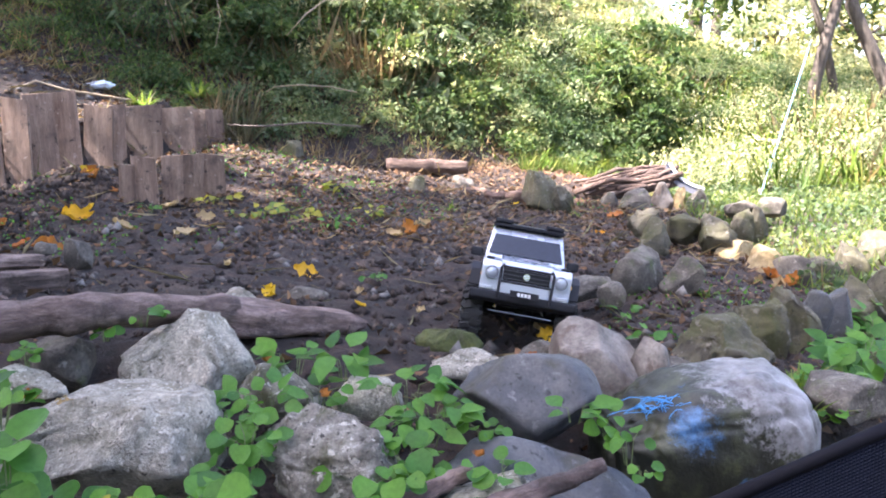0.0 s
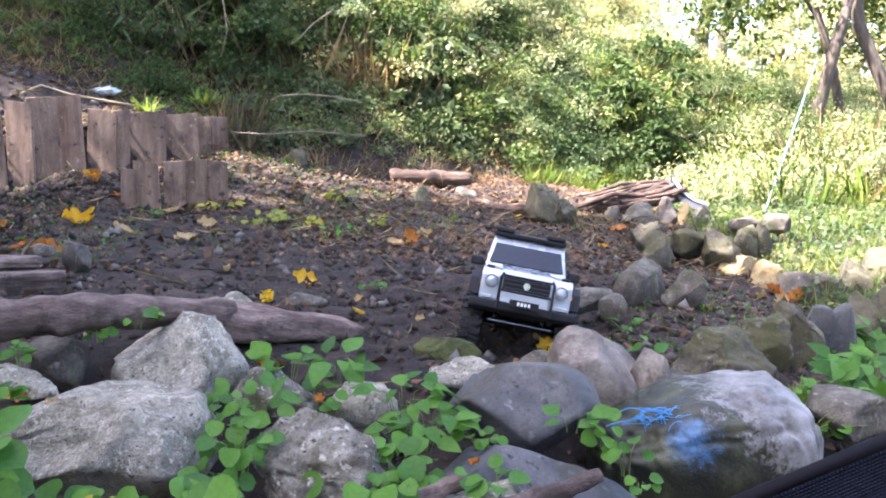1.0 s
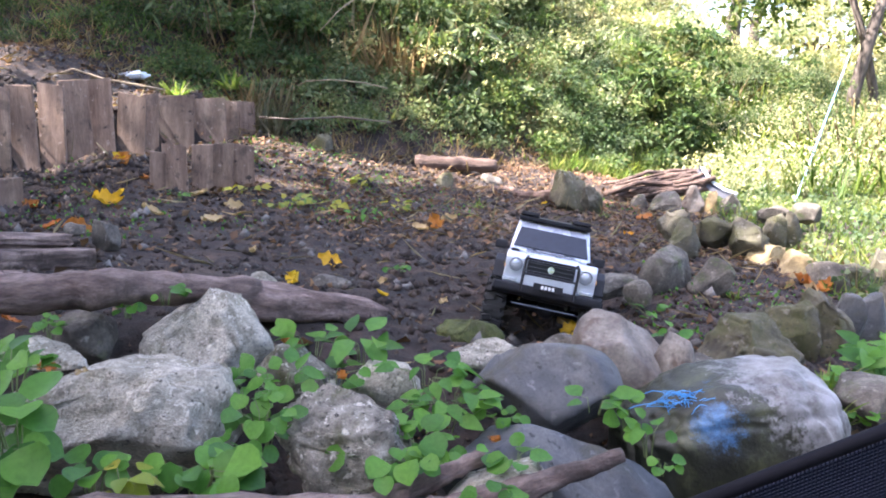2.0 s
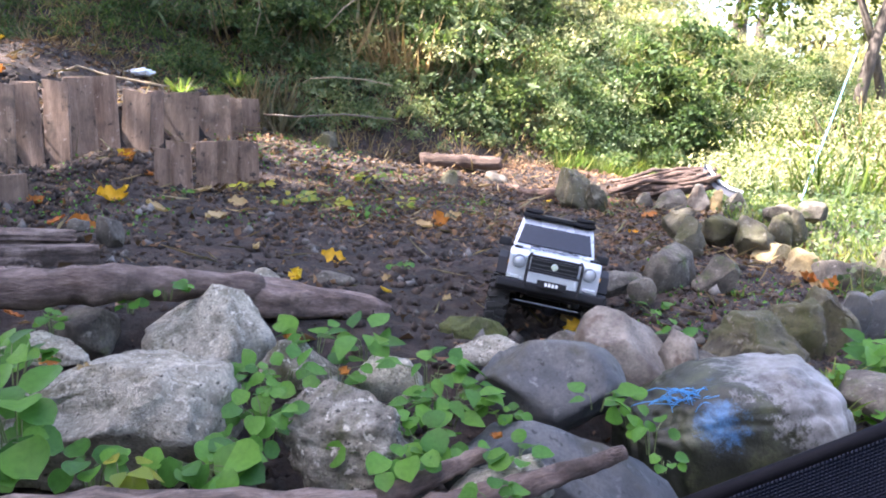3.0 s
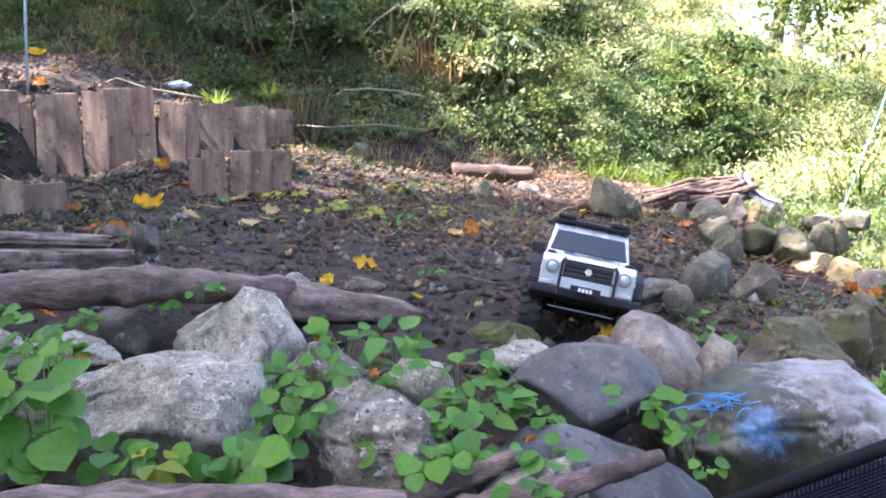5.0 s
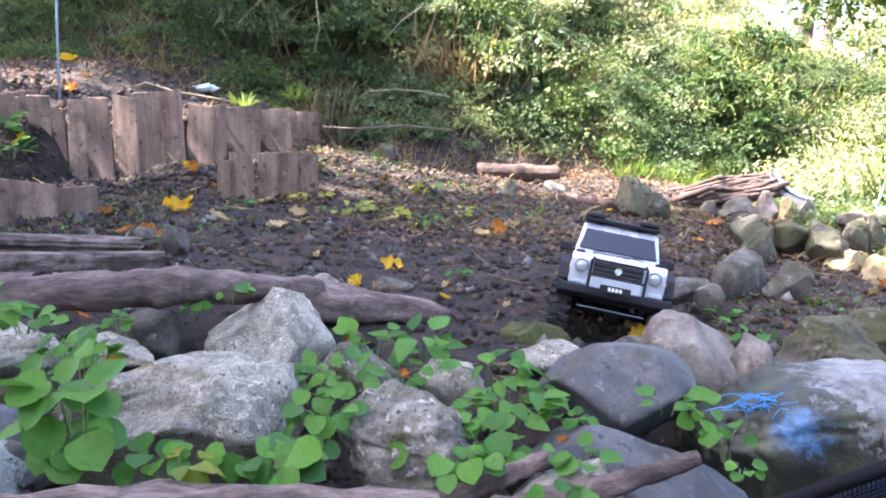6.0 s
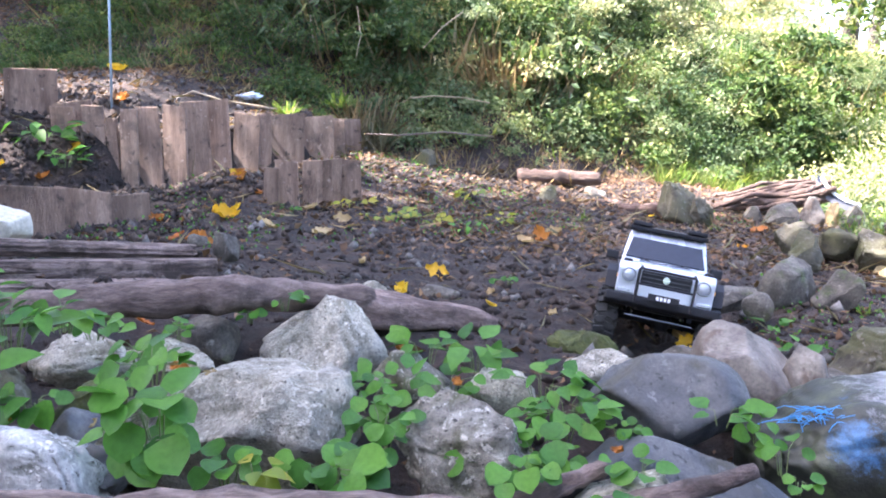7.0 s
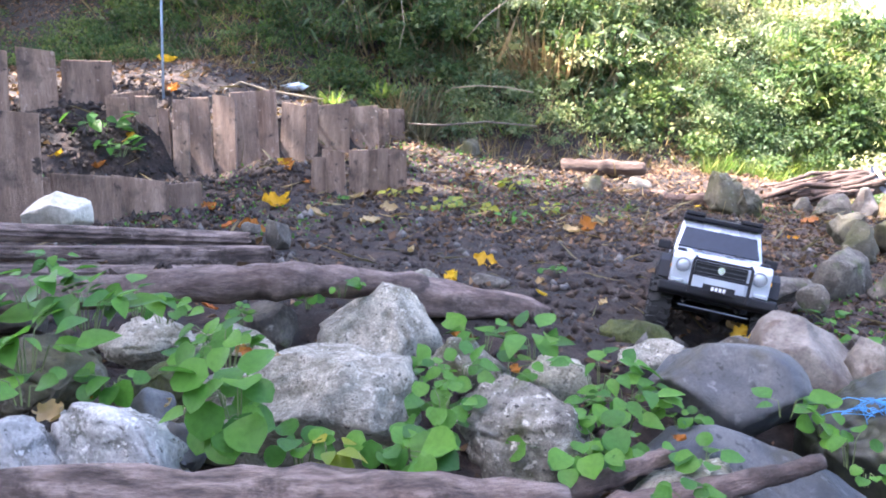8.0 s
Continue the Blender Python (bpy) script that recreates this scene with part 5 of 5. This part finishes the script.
plant(-0.732, 0.839, 0.211, 14, 0.055, 0.070, 0.070, "broad", 40)
plant(-0.711, 0.917, 0.205, 10, 0.050, 0.060, 0.050, "broad", 41)
plant(-0.729, 0.727, 0.185, 12, 0.050, 0.060, 0.070, "broad", 42)
plant(-0.658, 0.645, 0.160, 5, 0.034, 0.030, 0.030, "round", 43)
plant(-0.894, 0.973, 0.245, 7, 0.035, 0.030, 0.030, "broad", 44)
plant(-0.706, 0.975, 0.169, 8, 0.030, 0.040, 0.020, "round", 45)
plant(-0.685, 1.158, 0.137, 4, 0.022, 0.015, 0.020, "round", 46)
plant(-0.616, 1.303, 0.127, 4, 0.022, 0.015, 0.020, "round", 47)
plant(-0.313, 1.034, 0.072, 12, 0.028, 0.050, 0.040, "round", 48)
plant(-0.030, 1.090, 0.048, 14, 0.042, 0.060, 0.060, "broad", 49)
plant(-0.109, 0.938, 0.016, 14, 0.034, 0.060, 0.050, "round", 50)
plant(-1.995, 2.540, 0.530, 15, 0.070, 0.100, 0.080, "broad", 51)
plant(-1.890, 2.520, 0.440, 14, 0.060, 0.080, 0.050, "broad", 52)
plant(-1.938, 2.096, 0.327, 8, 0.035, 0.040, 0.050, "round", 53)
plant(-1.875, 2.342, 0.295, 6, 0.030, 0.040, 0.030, "round", 54)
plant(-0.220, 2.147, 0.071, 8, 0.022, 0.040, 0.030, "round", 55)
plant(-0.941, 3.051, 0.244, 12, 0.030, 0.080, 0.030, "yellowish", 56)
plant(-0.756, 2.927, 0.200, 14, 0.032, 0.100, 0.030, "yellowish", 57)
plant(-0.595, 3.018, 0.186, 12, 0.030, 0.080, 0.030, "yellowish", 58)
plant(-0.433, 2.866, 0.161, 10, 0.030, 0.060, 0.050, "broad", 59)
plant(-0.521, 3.498, 0.264, 9, 0.035, 0.050, 0.060, "yellowish", 60)
plant(-0.338, 3.174, 0.170, 9, 0.030, 0.060, 0.030, "yellowish", 61)
plant(-1.094, 2.702, 0.237, 7, 0.030, 0.050, 0.030, "broad", 62)
plant(-0.008, 3.583, 0.166, 16, 0.040, 0.070, 0.050, "grassy", 63)
plant(0.635, 3.784, 0.095, 10, 0.035, 0.060, 0.030, "grassy", 64)
plant(0.627, 1.332, 0.015, 22, 0.050, 0.050, 0.060, "grassy", 65)
plant(0.599, 1.225, 0.000, 22, 0.050, 0.050, 0.060, "grassy", 66)
plant(0.665, 1.310, 0.003, 16, 0.050, 0.050, 0.050, "grassy", 67)
plant(0.751, 2.185, 0.004, 12, 0.030, 0.050, 0.020, "grassy", 68)
plant(-1.441, 3.607, 0.668, 44, 0.060, 0.070, 0.040, "grassy", 69)
plant(-1.380, 4.211, 0.746, 44, 0.080, 0.090, 0.040, "grassy", 70)
plant(-0.586, 4.694, 0.542, 18, 0.120, 0.070, 0.040, "grassy", 71)
plant(0.320, 5.198, 0.290, 22, 0.120, 0.100, 0.040, "grassy", 72)
plant(0.125, 4.989, 0.254, 18, 0.100, 0.080, 0.040, "grassy", 73)


# ---- fallen leaves ----
LEAF_WORDS = {YELLOW: "curled yellow fallen leaf lying on soil", ORANGE: "orange-brown fallen leaf lying on soil", TAN: "pale tan dry fallen leaf on soil"}


def fallen_leaf(x, y, z, w, mat, seed):
    rng = random.Random(seed)
    w *= 0.85
    v, f = [], []
    n, m = 12, 4
    curl = rng.uniform(0.4, 1.1)
    for i in range(n + 1):
        s = i / n
        half = w * 0.32 * math.sin(math.pi * min(1, 0.04 + s * 0.97)) ** 0.8 * (1 + 0.35 * math.cos(s * 16 + seed)) * rng.uniform(0.8, 1.15)
        for k in range(m + 1):
            c = 2 * k / m - 1
            v.append((w * (s - 0.5), c * half, curl * w * 0.5 * (c * c * 0.5 + (s - 0.5) ** 2) * rng.uniform(0.7, 1.2)))
    for i in range(n):
        for k in range(m):
            a = i * (m + 1) + k
            f.append((a, a + 1, a + m + 2, a + m + 1))
    ob = new("fallen_leaf", mesh_of("fallen_leaf", v, f, mat, True))
    ob.matrix_world = Matrix.Translation((x, y, z)) @ pose(0, 0, 0, rng.uniform(5, 50), rng.uniform(-30, 30), rng.uniform(-60, 60))
    return tagged(ob, LEAF_WORDS[mat], "leaf", "fallen leaves on the course")


fallen_leaf(-0.430, 2.187, 0.082, 0.086, YELLOW, 1)
fallen_leaf(-0.467, 1.922, 0.069, 0.066, YELLOW, 2)
fallen_leaf(-0.233, 1.863, 0.048, 0.048, YELLOW, 3)
fallen_leaf(-0.251, 2.012, 0.051, 0.053, TAN, 4)
fallen_leaf(-0.325, 1.292, 0.071, 0.041, ORANGE, 5)
fallen_leaf(-1.246, 2.481, 0.224, 0.113, YELLOW, 6)
fallen_leaf(-1.241, 2.571, 0.238, 0.084, YELLOW, 7)
fallen_leaf(-1.301, 2.883, 0.288, 0.074, ORANGE, 8)
fallen_leaf(-1.392, 2.936, 0.344, 0.124, ORANGE, 9)
fallen_leaf(-1.428, 2.972, 0.359, 0.078, YELLOW, 10)
fallen_leaf(-1.069, 2.433, 0.194, 0.091, TAN, 11)
fallen_leaf(-0.881, 2.463, 0.165, 0.091, TAN, 12)
fallen_leaf(-0.894, 2.732, 0.193, 0.084, TAN, 13)
fallen_leaf(0.342, 3.970, 0.125, 0.064, YELLOW, 14)
fallen_leaf(-0.154, 2.921, 0.112, 0.103, ORANGE, 15)
fallen_leaf(-0.215, 2.859, 0.106, 0.089, TAN, 16)
fallen_leaf(-0.119, 3.102, 0.118, 0.084, TAN, 17)
fallen_leaf(0.423, 2.375, 0.005, 0.054, TAN, 18)
fallen_leaf(-0.657, 2.171, 0.105, 0.059, TAN, 19)
fallen_leaf(-1.153, 2.113, 0.172, 0.099, ORANGE, 20)
fallen_leaf(-1.219, 2.111, 0.182, 0.066, ORANGE, 21)
fallen_leaf(-0.200, 1.146, 0.057, 0.027, ORANGE, 22)
fallen_leaf(0.037, 0.968, 0.032, 0.026, ORANGE, 23)
fallen_leaf(-0.628, 1.066, 0.087, 0.032, ORANGE, 24)
fallen_leaf(-0.574, 1.059, 0.080, 0.033, TAN, 25)
fallen_leaf(1.177, 2.752, -0.057, 0.109, ORANGE, 26)
fallen_leaf(1.241, 2.715, -0.072, 0.105, ORANGE, 27)
fallen_leaf(1.156, 2.632, -0.065, 0.092, TAN, 28)
fallen_leaf(1.056, 2.594, -0.051, 0.087, TAN, 29)
fallen_leaf(0.844, 2.645, -0.009, 0.065, TAN, 30)
fallen_leaf(0.833, 3.807, 0.075, 0.108, ORANGE, 31)
fallen_leaf(0.908, 3.831, 0.066, 0.092, TAN, 32)
fallen_leaf(0.675, 3.395, 0.033, 0.068, YELLOW, 33)
fallen_leaf(-2.058, 3.166, 0.696, 0.108, ORANGE, 34)
fallen_leaf(-2.427, 3.717, 0.898, 0.150, YELLOW, 35)
fallen_leaf(-1.909, 2.588, 0.458, 0.101, YELLOW, 36)
fallen_leaf(-1.932, 2.454, 0.354, 0.098, ORANGE, 37)
fallen_leaf(-2.033, 2.360, 0.396, 0.068, YELLOW, 38)
fallen_leaf(-2.056, 3.157, 0.695, 0.089, ORANGE, 39)
fallen_leaf(-2.615, 4.026, 0.961, 0.114, YELLOW, 40)
fallen_leaf(-1.912, 1.982, 0.270, 0.079, ORANGE, 41)
fallen_leaf(-1.429, 2.362, 0.212, 0.086, ORANGE, 42)
fallen_leaf(-1.143, 2.126, 0.171, 0.097, ORANGE, 43)
fallen_leaf(-1.075, 2.874, 0.225, 0.084, TAN, 44)
fallen_leaf(-0.726, 1.136, 0.140, 0.034, ORANGE, 45)
fallen_leaf(-0.612, 1.036, 0.098, 0.027, ORANGE, 46)
fallen_leaf(-0.548, 1.021, 0.092, 0.027, TAN, 47)
fallen_leaf(-0.591, 0.804, 0.090, 0.023, TAN, 48)
fallen_leaf(-0.653, 0.741, 0.112, 0.027, ORANGE, 49)
fallen_leaf(-0.650, 0.677, 0.116, 0.050, TAN, 50)
fallen_leaf(0.223, 1.732, 0.002, 0.053, YELLOW, 51)
fallen_leaf(0.218, 1.786, -0.004, 0.059, TAN, 52)
fallen_leaf(-0.079, 1.889, 0.026, 0.036, TAN, 53)
fallen_leaf(0.234, 1.645, 0.006, 0.041, YELLOW, 54)
fallen_leaf(0.149, 1.386, 0.051, 0.028, ORANGE, 55)


# ---- the sack ----
def sack_material():
    m, n, l, b = nodes_of("woven_sack")
    tc = n.new("ShaderNodeTexCoord").outputs["Object"]
    sep = n.new("ShaderNodeSeparateXYZ")
    l.new(tc, sep.inputs[0])
    a = tex_noise(n, l, tc, 14, 6, 0.7)
    big = tex_noise(n, l, tc, 6, 4, 0.6)
    col = ramp(n, l, a.outputs[0], ((0.37, (0.06, 0.056, 0.05)), (0.47, (0.14, 0.138, 0.135)), (0.60, (0.235, 0.235, 0.24))))

    def blend(val, lo, hi, axis_terms):
        # a stain with a soft ragged border, on one side of a slanted line over the cloth
        acc = val
        for out, k in axis_terms:
            mul = n.new("ShaderNodeMath")
            mul.operation = "MULTIPLY_ADD"
            l.new(out, mul.inputs[0])
            mul.inputs[1].default_value = k
            l.new(acc, mul.inputs[2])
            acc = mul.outputs[0]
        mr = n.new("ShaderNodeMapRange")
        mr.inputs[1].default_value = lo
        mr.inputs[2].default_value = hi
        l.new(acc, mr.inputs[0])
        return mr.outputs[0]

    mould = blend(tex_noise(n, l, tc, 30, 8, 0.8).outputs[0], 0.18, 0.29, ((sep.outputs["X"], -2.0), (sep.outputs["Z"], -2.1)))
    col = mix(n, l, mould, col, ramp(n, l, a.outputs[0], ((0.35, (0.006, 0.007, 0.005)), (0.52, (0.018, 0.020, 0.011)), (0.7, (0.06, 0.066, 0.028)))))

    def blot(cx, cz, rx, rz):
        # printed blot with a ragged border
        acc = tex_noise(n, l, tc, 17, 8, 0.8).outputs[0]
        for out, c, r in ((sep.outputs["X"], cx, rx), (sep.outputs["Z"], cz, rz)):
            d = n.new("ShaderNodeMath")
            d.operation = "MULTIPLY_ADD"
            l.new(out, d.inputs[0])
            d.inputs[1].default_value = 1 / r
            d.inputs[2].default_value = -c / r
            q = n.new("ShaderNodeMath")
            q.operation = "MULTIPLY"
            l.new(d.outputs[0], q.inputs[0])
            l.new(d.outputs[0], q.inputs[1])
            sub = n.new("ShaderNodeMath")
            sub.operation = "MULTIPLY_ADD"
            l.new(q.outputs[0], sub.inputs[0])
            sub.inputs[1].default_value = -0.25
            l.new(acc, sub.inputs[2])
            acc = sub.outputs[0]
        mr = n.new("ShaderNodeMapRange")
        mr.inputs[1].default_value = 0.36
        mr.inputs[2].default_value = 0.54
        mr.inputs[4].default_value = 0.75
        l.new(acc, mr.inputs[0])
        return mr.outputs[0]

    col = mix(n, l, blot(-0.045, 0.065, 0.048, 0.055), col, (0.06, 0.18, 0.37))
    col = mix(n, l, blot(0.045, -0.02, 0.035, 0.022), col, (0.08, 0.20, 0.40))
    l.new(col, b.inputs["Base Color"])
    b.inputs["Roughness"].default_value = 0.55
    bump(n, l, tex_noise(n, l, tc, 160, 3).outputs[0], 0.3, 0.004, b)
    return m


def sack():
    bm = bmesh.new()
    bmesh.ops.create_icosphere(bm, subdivisions=6, radius=1)
    for v in bm.verts:
        p = v.co.copy()
        q = Vector([math.copysign(abs(c) ** 0.62, c) for c in p])
        fold = noise.noise(Vector((p.x * 2.0, p.y * 2.0, p.z * 2.6)))
        crease = abs(noise.noise(Vector((p.x * 3.5 + 4, p.y * 3.5, p.z * 2.0 + p.x * 3))))
        q *= 1 + 0.06 * fold - 0.03 * (1 - min(1, crease * 4)) + 0.012 * noise.noise(p * 9)
        q *= 1 - 0.022 * math.exp(-((p.z - 0.42 - 0.12 * p.x) / 0.07) ** 2)
        top = max(0, p.z)
        t = min(1.0, max(0.0, (p.x + 0.95) / 1.35))
        if q.z > 0:
            q.z *= 0.55 + 0.62 * t * t * (3 - 2 * t) - 0.30 * max(0, p.x - 0.5)
        q.z += 0.06 * top * noise.noise(Vector((p.x * 3 + 2, p.y * 5, 1)))
        v.co = Vector((q.x * 0.185, q.y * 0.125, q.z * 0.125))
    root = new("sack")
    root.location = (0.425, 1.235, -0.068)
    part("bag", bm, sack_material(), root, "white woven plastic with blue print and dark mould", True)
    rng = random.Random(5)
    blue = plain("blue_twine", (0.05, 0.27, 0.58), 0.5)
    for k in range(44):
        a = Vector((-0.105 + rng.uniform(-0.035, 0.05), -0.080 + rng.uniform(-0.015, 0.02), 0.100 + rng.uniform(-0.012, 0.008)))
        d = Vector((rng.uniform(-0.05, 0.05), rng.uniform(-0.015, 0.02), rng.uniform(-0.012, 0.012)))
        u = Vector((0, 0, rng.uniform(0.001, 0.008)))
        bm = tube(bmesh.new(), [a, a + d * 0.25 + u * 0.7, a + d * 0.5 + u, a + d * 0.8 + u * 0.4, a + d - u * 0.6], 0.0006, 5)
        part("twine", bm, blue, root, "frayed blue plastic twine")
    tagged(root, "dirty white woven sack with blue print, mouldy, beside rocks", "sack")


sack()


# ---- the black mesh basket ----
def mesh_basket():
    root = new("mesh_basket")
    root.location = (0.42, 0.66, 0.018)
    cloth = plain("black_mesh", (0.010, 0.012, 0.022), 0.8, shine=0.15)
    bm = bmesh.new()
    a, b = Vector((-0.33, -0.085, 0.085)), Vector((0.16, -0.03, 0.275))
    c, d = b + Vector((0.03, 0.16, 0.03)), a + Vector((-0.02, 0.16, 0.02))
    tube(bm, [a, a.lerp(b, 0.5), b, b.lerp(c, 0.5) + Vector((0.02, 0, 0.005)), c], 0.006, 10)
    part("rim", bm, plain("rim_black", (0.006, 0.006, 0.009), 0.7, shine=0.1), root, "shiny black rim", True)
    down = Vector((0.02, 0.03, -0.36))
    bm = bmesh.new()
    for k in range(150):
        p = a.lerp(b, k / 149)
        tube(bm, [p, p + down], 0.0008, 3)
    for k in range(110):
        p = down * (k / 109)
        tube(bm, [a + p, b + p], 0.0008, 3)
    part("front_mesh", bm, cloth, root, "fine black mesh")
    bm = bmesh.new()
    for k in range(28):
        p = b.lerp(c, k / 27)
        tube(bm, [p, p + down], 0.0011, 4)
    for k in range(50):
        p = down * (k / 49)
        tube(bm, [b + p, c + p], 0.0011, 4)
    part("side_mesh", bm, cloth, root, "fine black mesh")
    bm = bmesh.new()
    v = [bm.verts.new(q) for q in (a + down * 0.12 + Vector((0, 0.05, 0)), b + down * 0.12 + Vector((0, 0.05, 0)), b + down + Vector((0, 0.05, 0)), a + down + Vector((0, 0.05, 0)))]
    bm.faces.new(v)
    r = bmesh.ops.extrude_face_region(bm, geom=bm.faces[:])
    bmesh.ops.translate(bm, vec=(0, 0.006, 0), verts=[e for e in r["geom"] if isinstance(e, bmesh.types.BMVert)])
    part("lining", bm, cloth, root, "black cloth lining")
    tagged(root, "black mesh basket with a shiny rim in front of the rocks", "basket")


mesh_basket()


# ---- log pile, bent panel, rope, rod, scraps ----
def log_pile():
    rng = random.Random(8)
    for k in range(40):
        f = k / 39
        x0 = 0.66 + 0.40 * rng.random() + 0.1 * f
        y0 = 4.42 + rng.uniform(-0.08, 0.12)
        L = rng.uniform(0.35, 0.66)
        x1 = min(1.36, x0 + L)
        z0 = float(ground(x0, y0)) + 0.012 + (0.02 + 0.18 * (x0 - 0.6)) * rng.random()
        z1 = z0 + 0.05 + 0.05 * rng.random() * (x1 - 0.6)
        r = rng.uniform(0.007, 0.018)
        log("cut_branch", [(x0, y0, z0), ((x0 + x1) / 2, y0 + rng.uniform(-0.04, 0.1), (z0 + z1) / 2 + rng.uniform(-0.03, 0.04)), (x1, y0 + 0.10 + rng.uniform(-0.06, 0.1), z1)],
            [r, r * 0.9, r * 0.75], BRANCH, "reddish-brown cut branch in a low pile", 80 + k, 9, "branch")["group"] = "branches in the pile"
    for k, (a, b, r) in enumerate((((0.20, 4.15, 0.150), (0.52, 4.05, 0.155), 0.035), ((-0.05, 4.25, 0.18), (0.2, 4.3, 0.17), 0.03), ((-0.36, 4.36, 0.325), (0.10, 4.42, 0.31), 0.045))):
        log("old_log", [a, tuple((p + q) / 2 for p, q in zip(a, b)), b], [r, r * 0.95, r * 0.8], BRANCH, "old dark brown log half sunk in soil", 100 + k, 12)


log_pile()


def bent_panel():
    root = new("bent_panel")
    root.location = (1.30, 4.50, 0.10)
    dark = plain("dark_panel", (0.02, 0.022, 0.03), 0.4)
    pale = plain("pale_edge", (0.7, 0.72, 0.74), 0.4)
    pts = [(-0.02, 0.0, 0.20), (0.0, -0.03, 0.155), (0.035, -0.06, 0.11), (0.085, -0.09, 0.075), (0.15, -0.12, 0.05)]
    bm = bmesh.new()
    rows = [[bm.verts.new(Vector(p) + Vector((s * 0.02, s * 0.05, s * 0.03))) for s in (0, 1)] for p in pts]
    for a, b in zip(rows, rows[1:]):
        bm.faces.new((a[0], b[0], b[1], a[1]))
    r = bmesh.ops.extrude_face_region(bm, geom=bm.faces[:])
    bmesh.ops.translate(bm, vec=(-0.006, -0.012, -0.028), verts=[e for e in r["geom"] if isinstance(e, bmesh.types.BMVert)])
    part("panel", bm, dark, root, "dark curved strip")
    bm = bmesh.new()
    tube(bm, [Vector(p) + Vector((0.024, 0.0, 0.012)) for p in pts], 0.009, 8)
    part("edge", bm, pale, root, "pale edge", True)
    tagged(root, "bent dark plastic strip with a pale edge among stones", "plastic strip")


bent_panel()


def cord(name, pts, r, col, label, cat):
    bm = bmesh.new()
    o = Vector(pts[-1])
    tube(bm, [Vector(p) - o for p in pts], r, 8)
    ob = new(name, finish(bm, name, plain(name + "_surface", col, 0.45, 0.0), True))
    ob.location = o
    return tagged(ob, label, cat)


cord("rope", [(3.42, 7.34, 1.36), (3.17, 6.90, 1.13), (2.56, 5.82, 0.62), (1.95, 4.75, 0.10)], 0.006, (0.14, 0.28, 0.48), "pale blue rope stretched from a tree to the ground", "rope")
cord("metal_rod", [(-1.955, 2.955, 1.60), (-1.964, 2.963, 1.103), (-2.01, 3.005, 0.50)], 0.005, (0.22, 0.30, 0.38), "thin blue-grey metal rod standing in the soil", "rod")
for pts, r in (([(-2.02, 4.60, 1.08), (-1.93, 4.72, 1.23), (-1.83, 4.85, 1.40), (-1.76, 4.95, 1.50)], 0.006), ([(-0.98, 4.70, 1.11), (-0.88, 4.80, 1.25), (-0.76, 4.90, 1.36)], 0.004),
               ([(-1.64, 4.60, 1.08), (-1.70, 4.70, 1.22), (-1.745, 4.80, 1.36)], 0.004), ([(-1.40, 4.62, 1.02), (-1.38, 4.70, 1.20), (-1.43, 4.80, 1.40)], 0.0035)):
    cord("stem", pts, r, (0.20, 0.15, 0.09), "thin dry brown stem leaning among the undergrowth", "stem")
cord("vine", [(-1.114, 4.5, 0.74), (-1.02, 4.48, 0.79), (-0.873, 4.5, 0.80), (-0.70, 4.55, 0.79), (-0.553, 4.6, 0.76)], 0.004, (0.22, 0.17, 0.10), "pale dry vine arching over the bank", "vine")
cord("vine", [(-1.15, 3.95, 0.56), (-0.98, 3.98, 0.55), (-0.75, 4.10, 0.57), (-0.5, 4.3, 0.55)], 0.005, (0.085, 0.06, 0.04), "brown root along the foot of the bank", "root")
cord("vine", [(-2.05, 3.5, 0.70), (-1.90, 3.52, 0.76), (-1.78, 3.55, 0.72), (-1.55, 3.62, 0.68), (-1.42, 3.7, 0.66)], 0.005, (0.30, 0.23, 0.14), "pale dry vine lying behind the fence", "vine")


def scrap():
    rng = random.Random(3)
    bm = bmesh.new()
    bmesh.ops.create_icosphere(bm, subdivisions=3, radius=1)
    for v in bm.verts:
        p = v.co.copy()
        v.co = Vector((p.x * 0.07, p.y * 0.04, p.z * 0.022)) * (1 + 0.5 * noise.noise(p * 2.3 + Vector((4, 1, 2))))
    ob = new("plastic_scrap", finish(bm, "plastic_scrap", plain("scrap_white", (0.62, 0.66, 0.72), 0.4), True))
    ob.location = (-1.82, 4.00, float(ground(-1.82, 4.00)) + 0.03)
    tagged(ob, "crumpled white plastic scrap lying on the bank", "plastic scrap")


scrap()


def big_leaves():
    for k, (x, y, z, s) in enumerate(((-1.55, 4.95, 1.23, 0.17), (-1.42, 4.9, 1.10, 0.16), (-1.5, 5.0, 1.40, 0.15), (-1.62, 4.95, 1.02, 0.13))):
        plant(x, y, z, 2, s, 0.06, 0.5, "broad", 300 + k)


big_leaves()
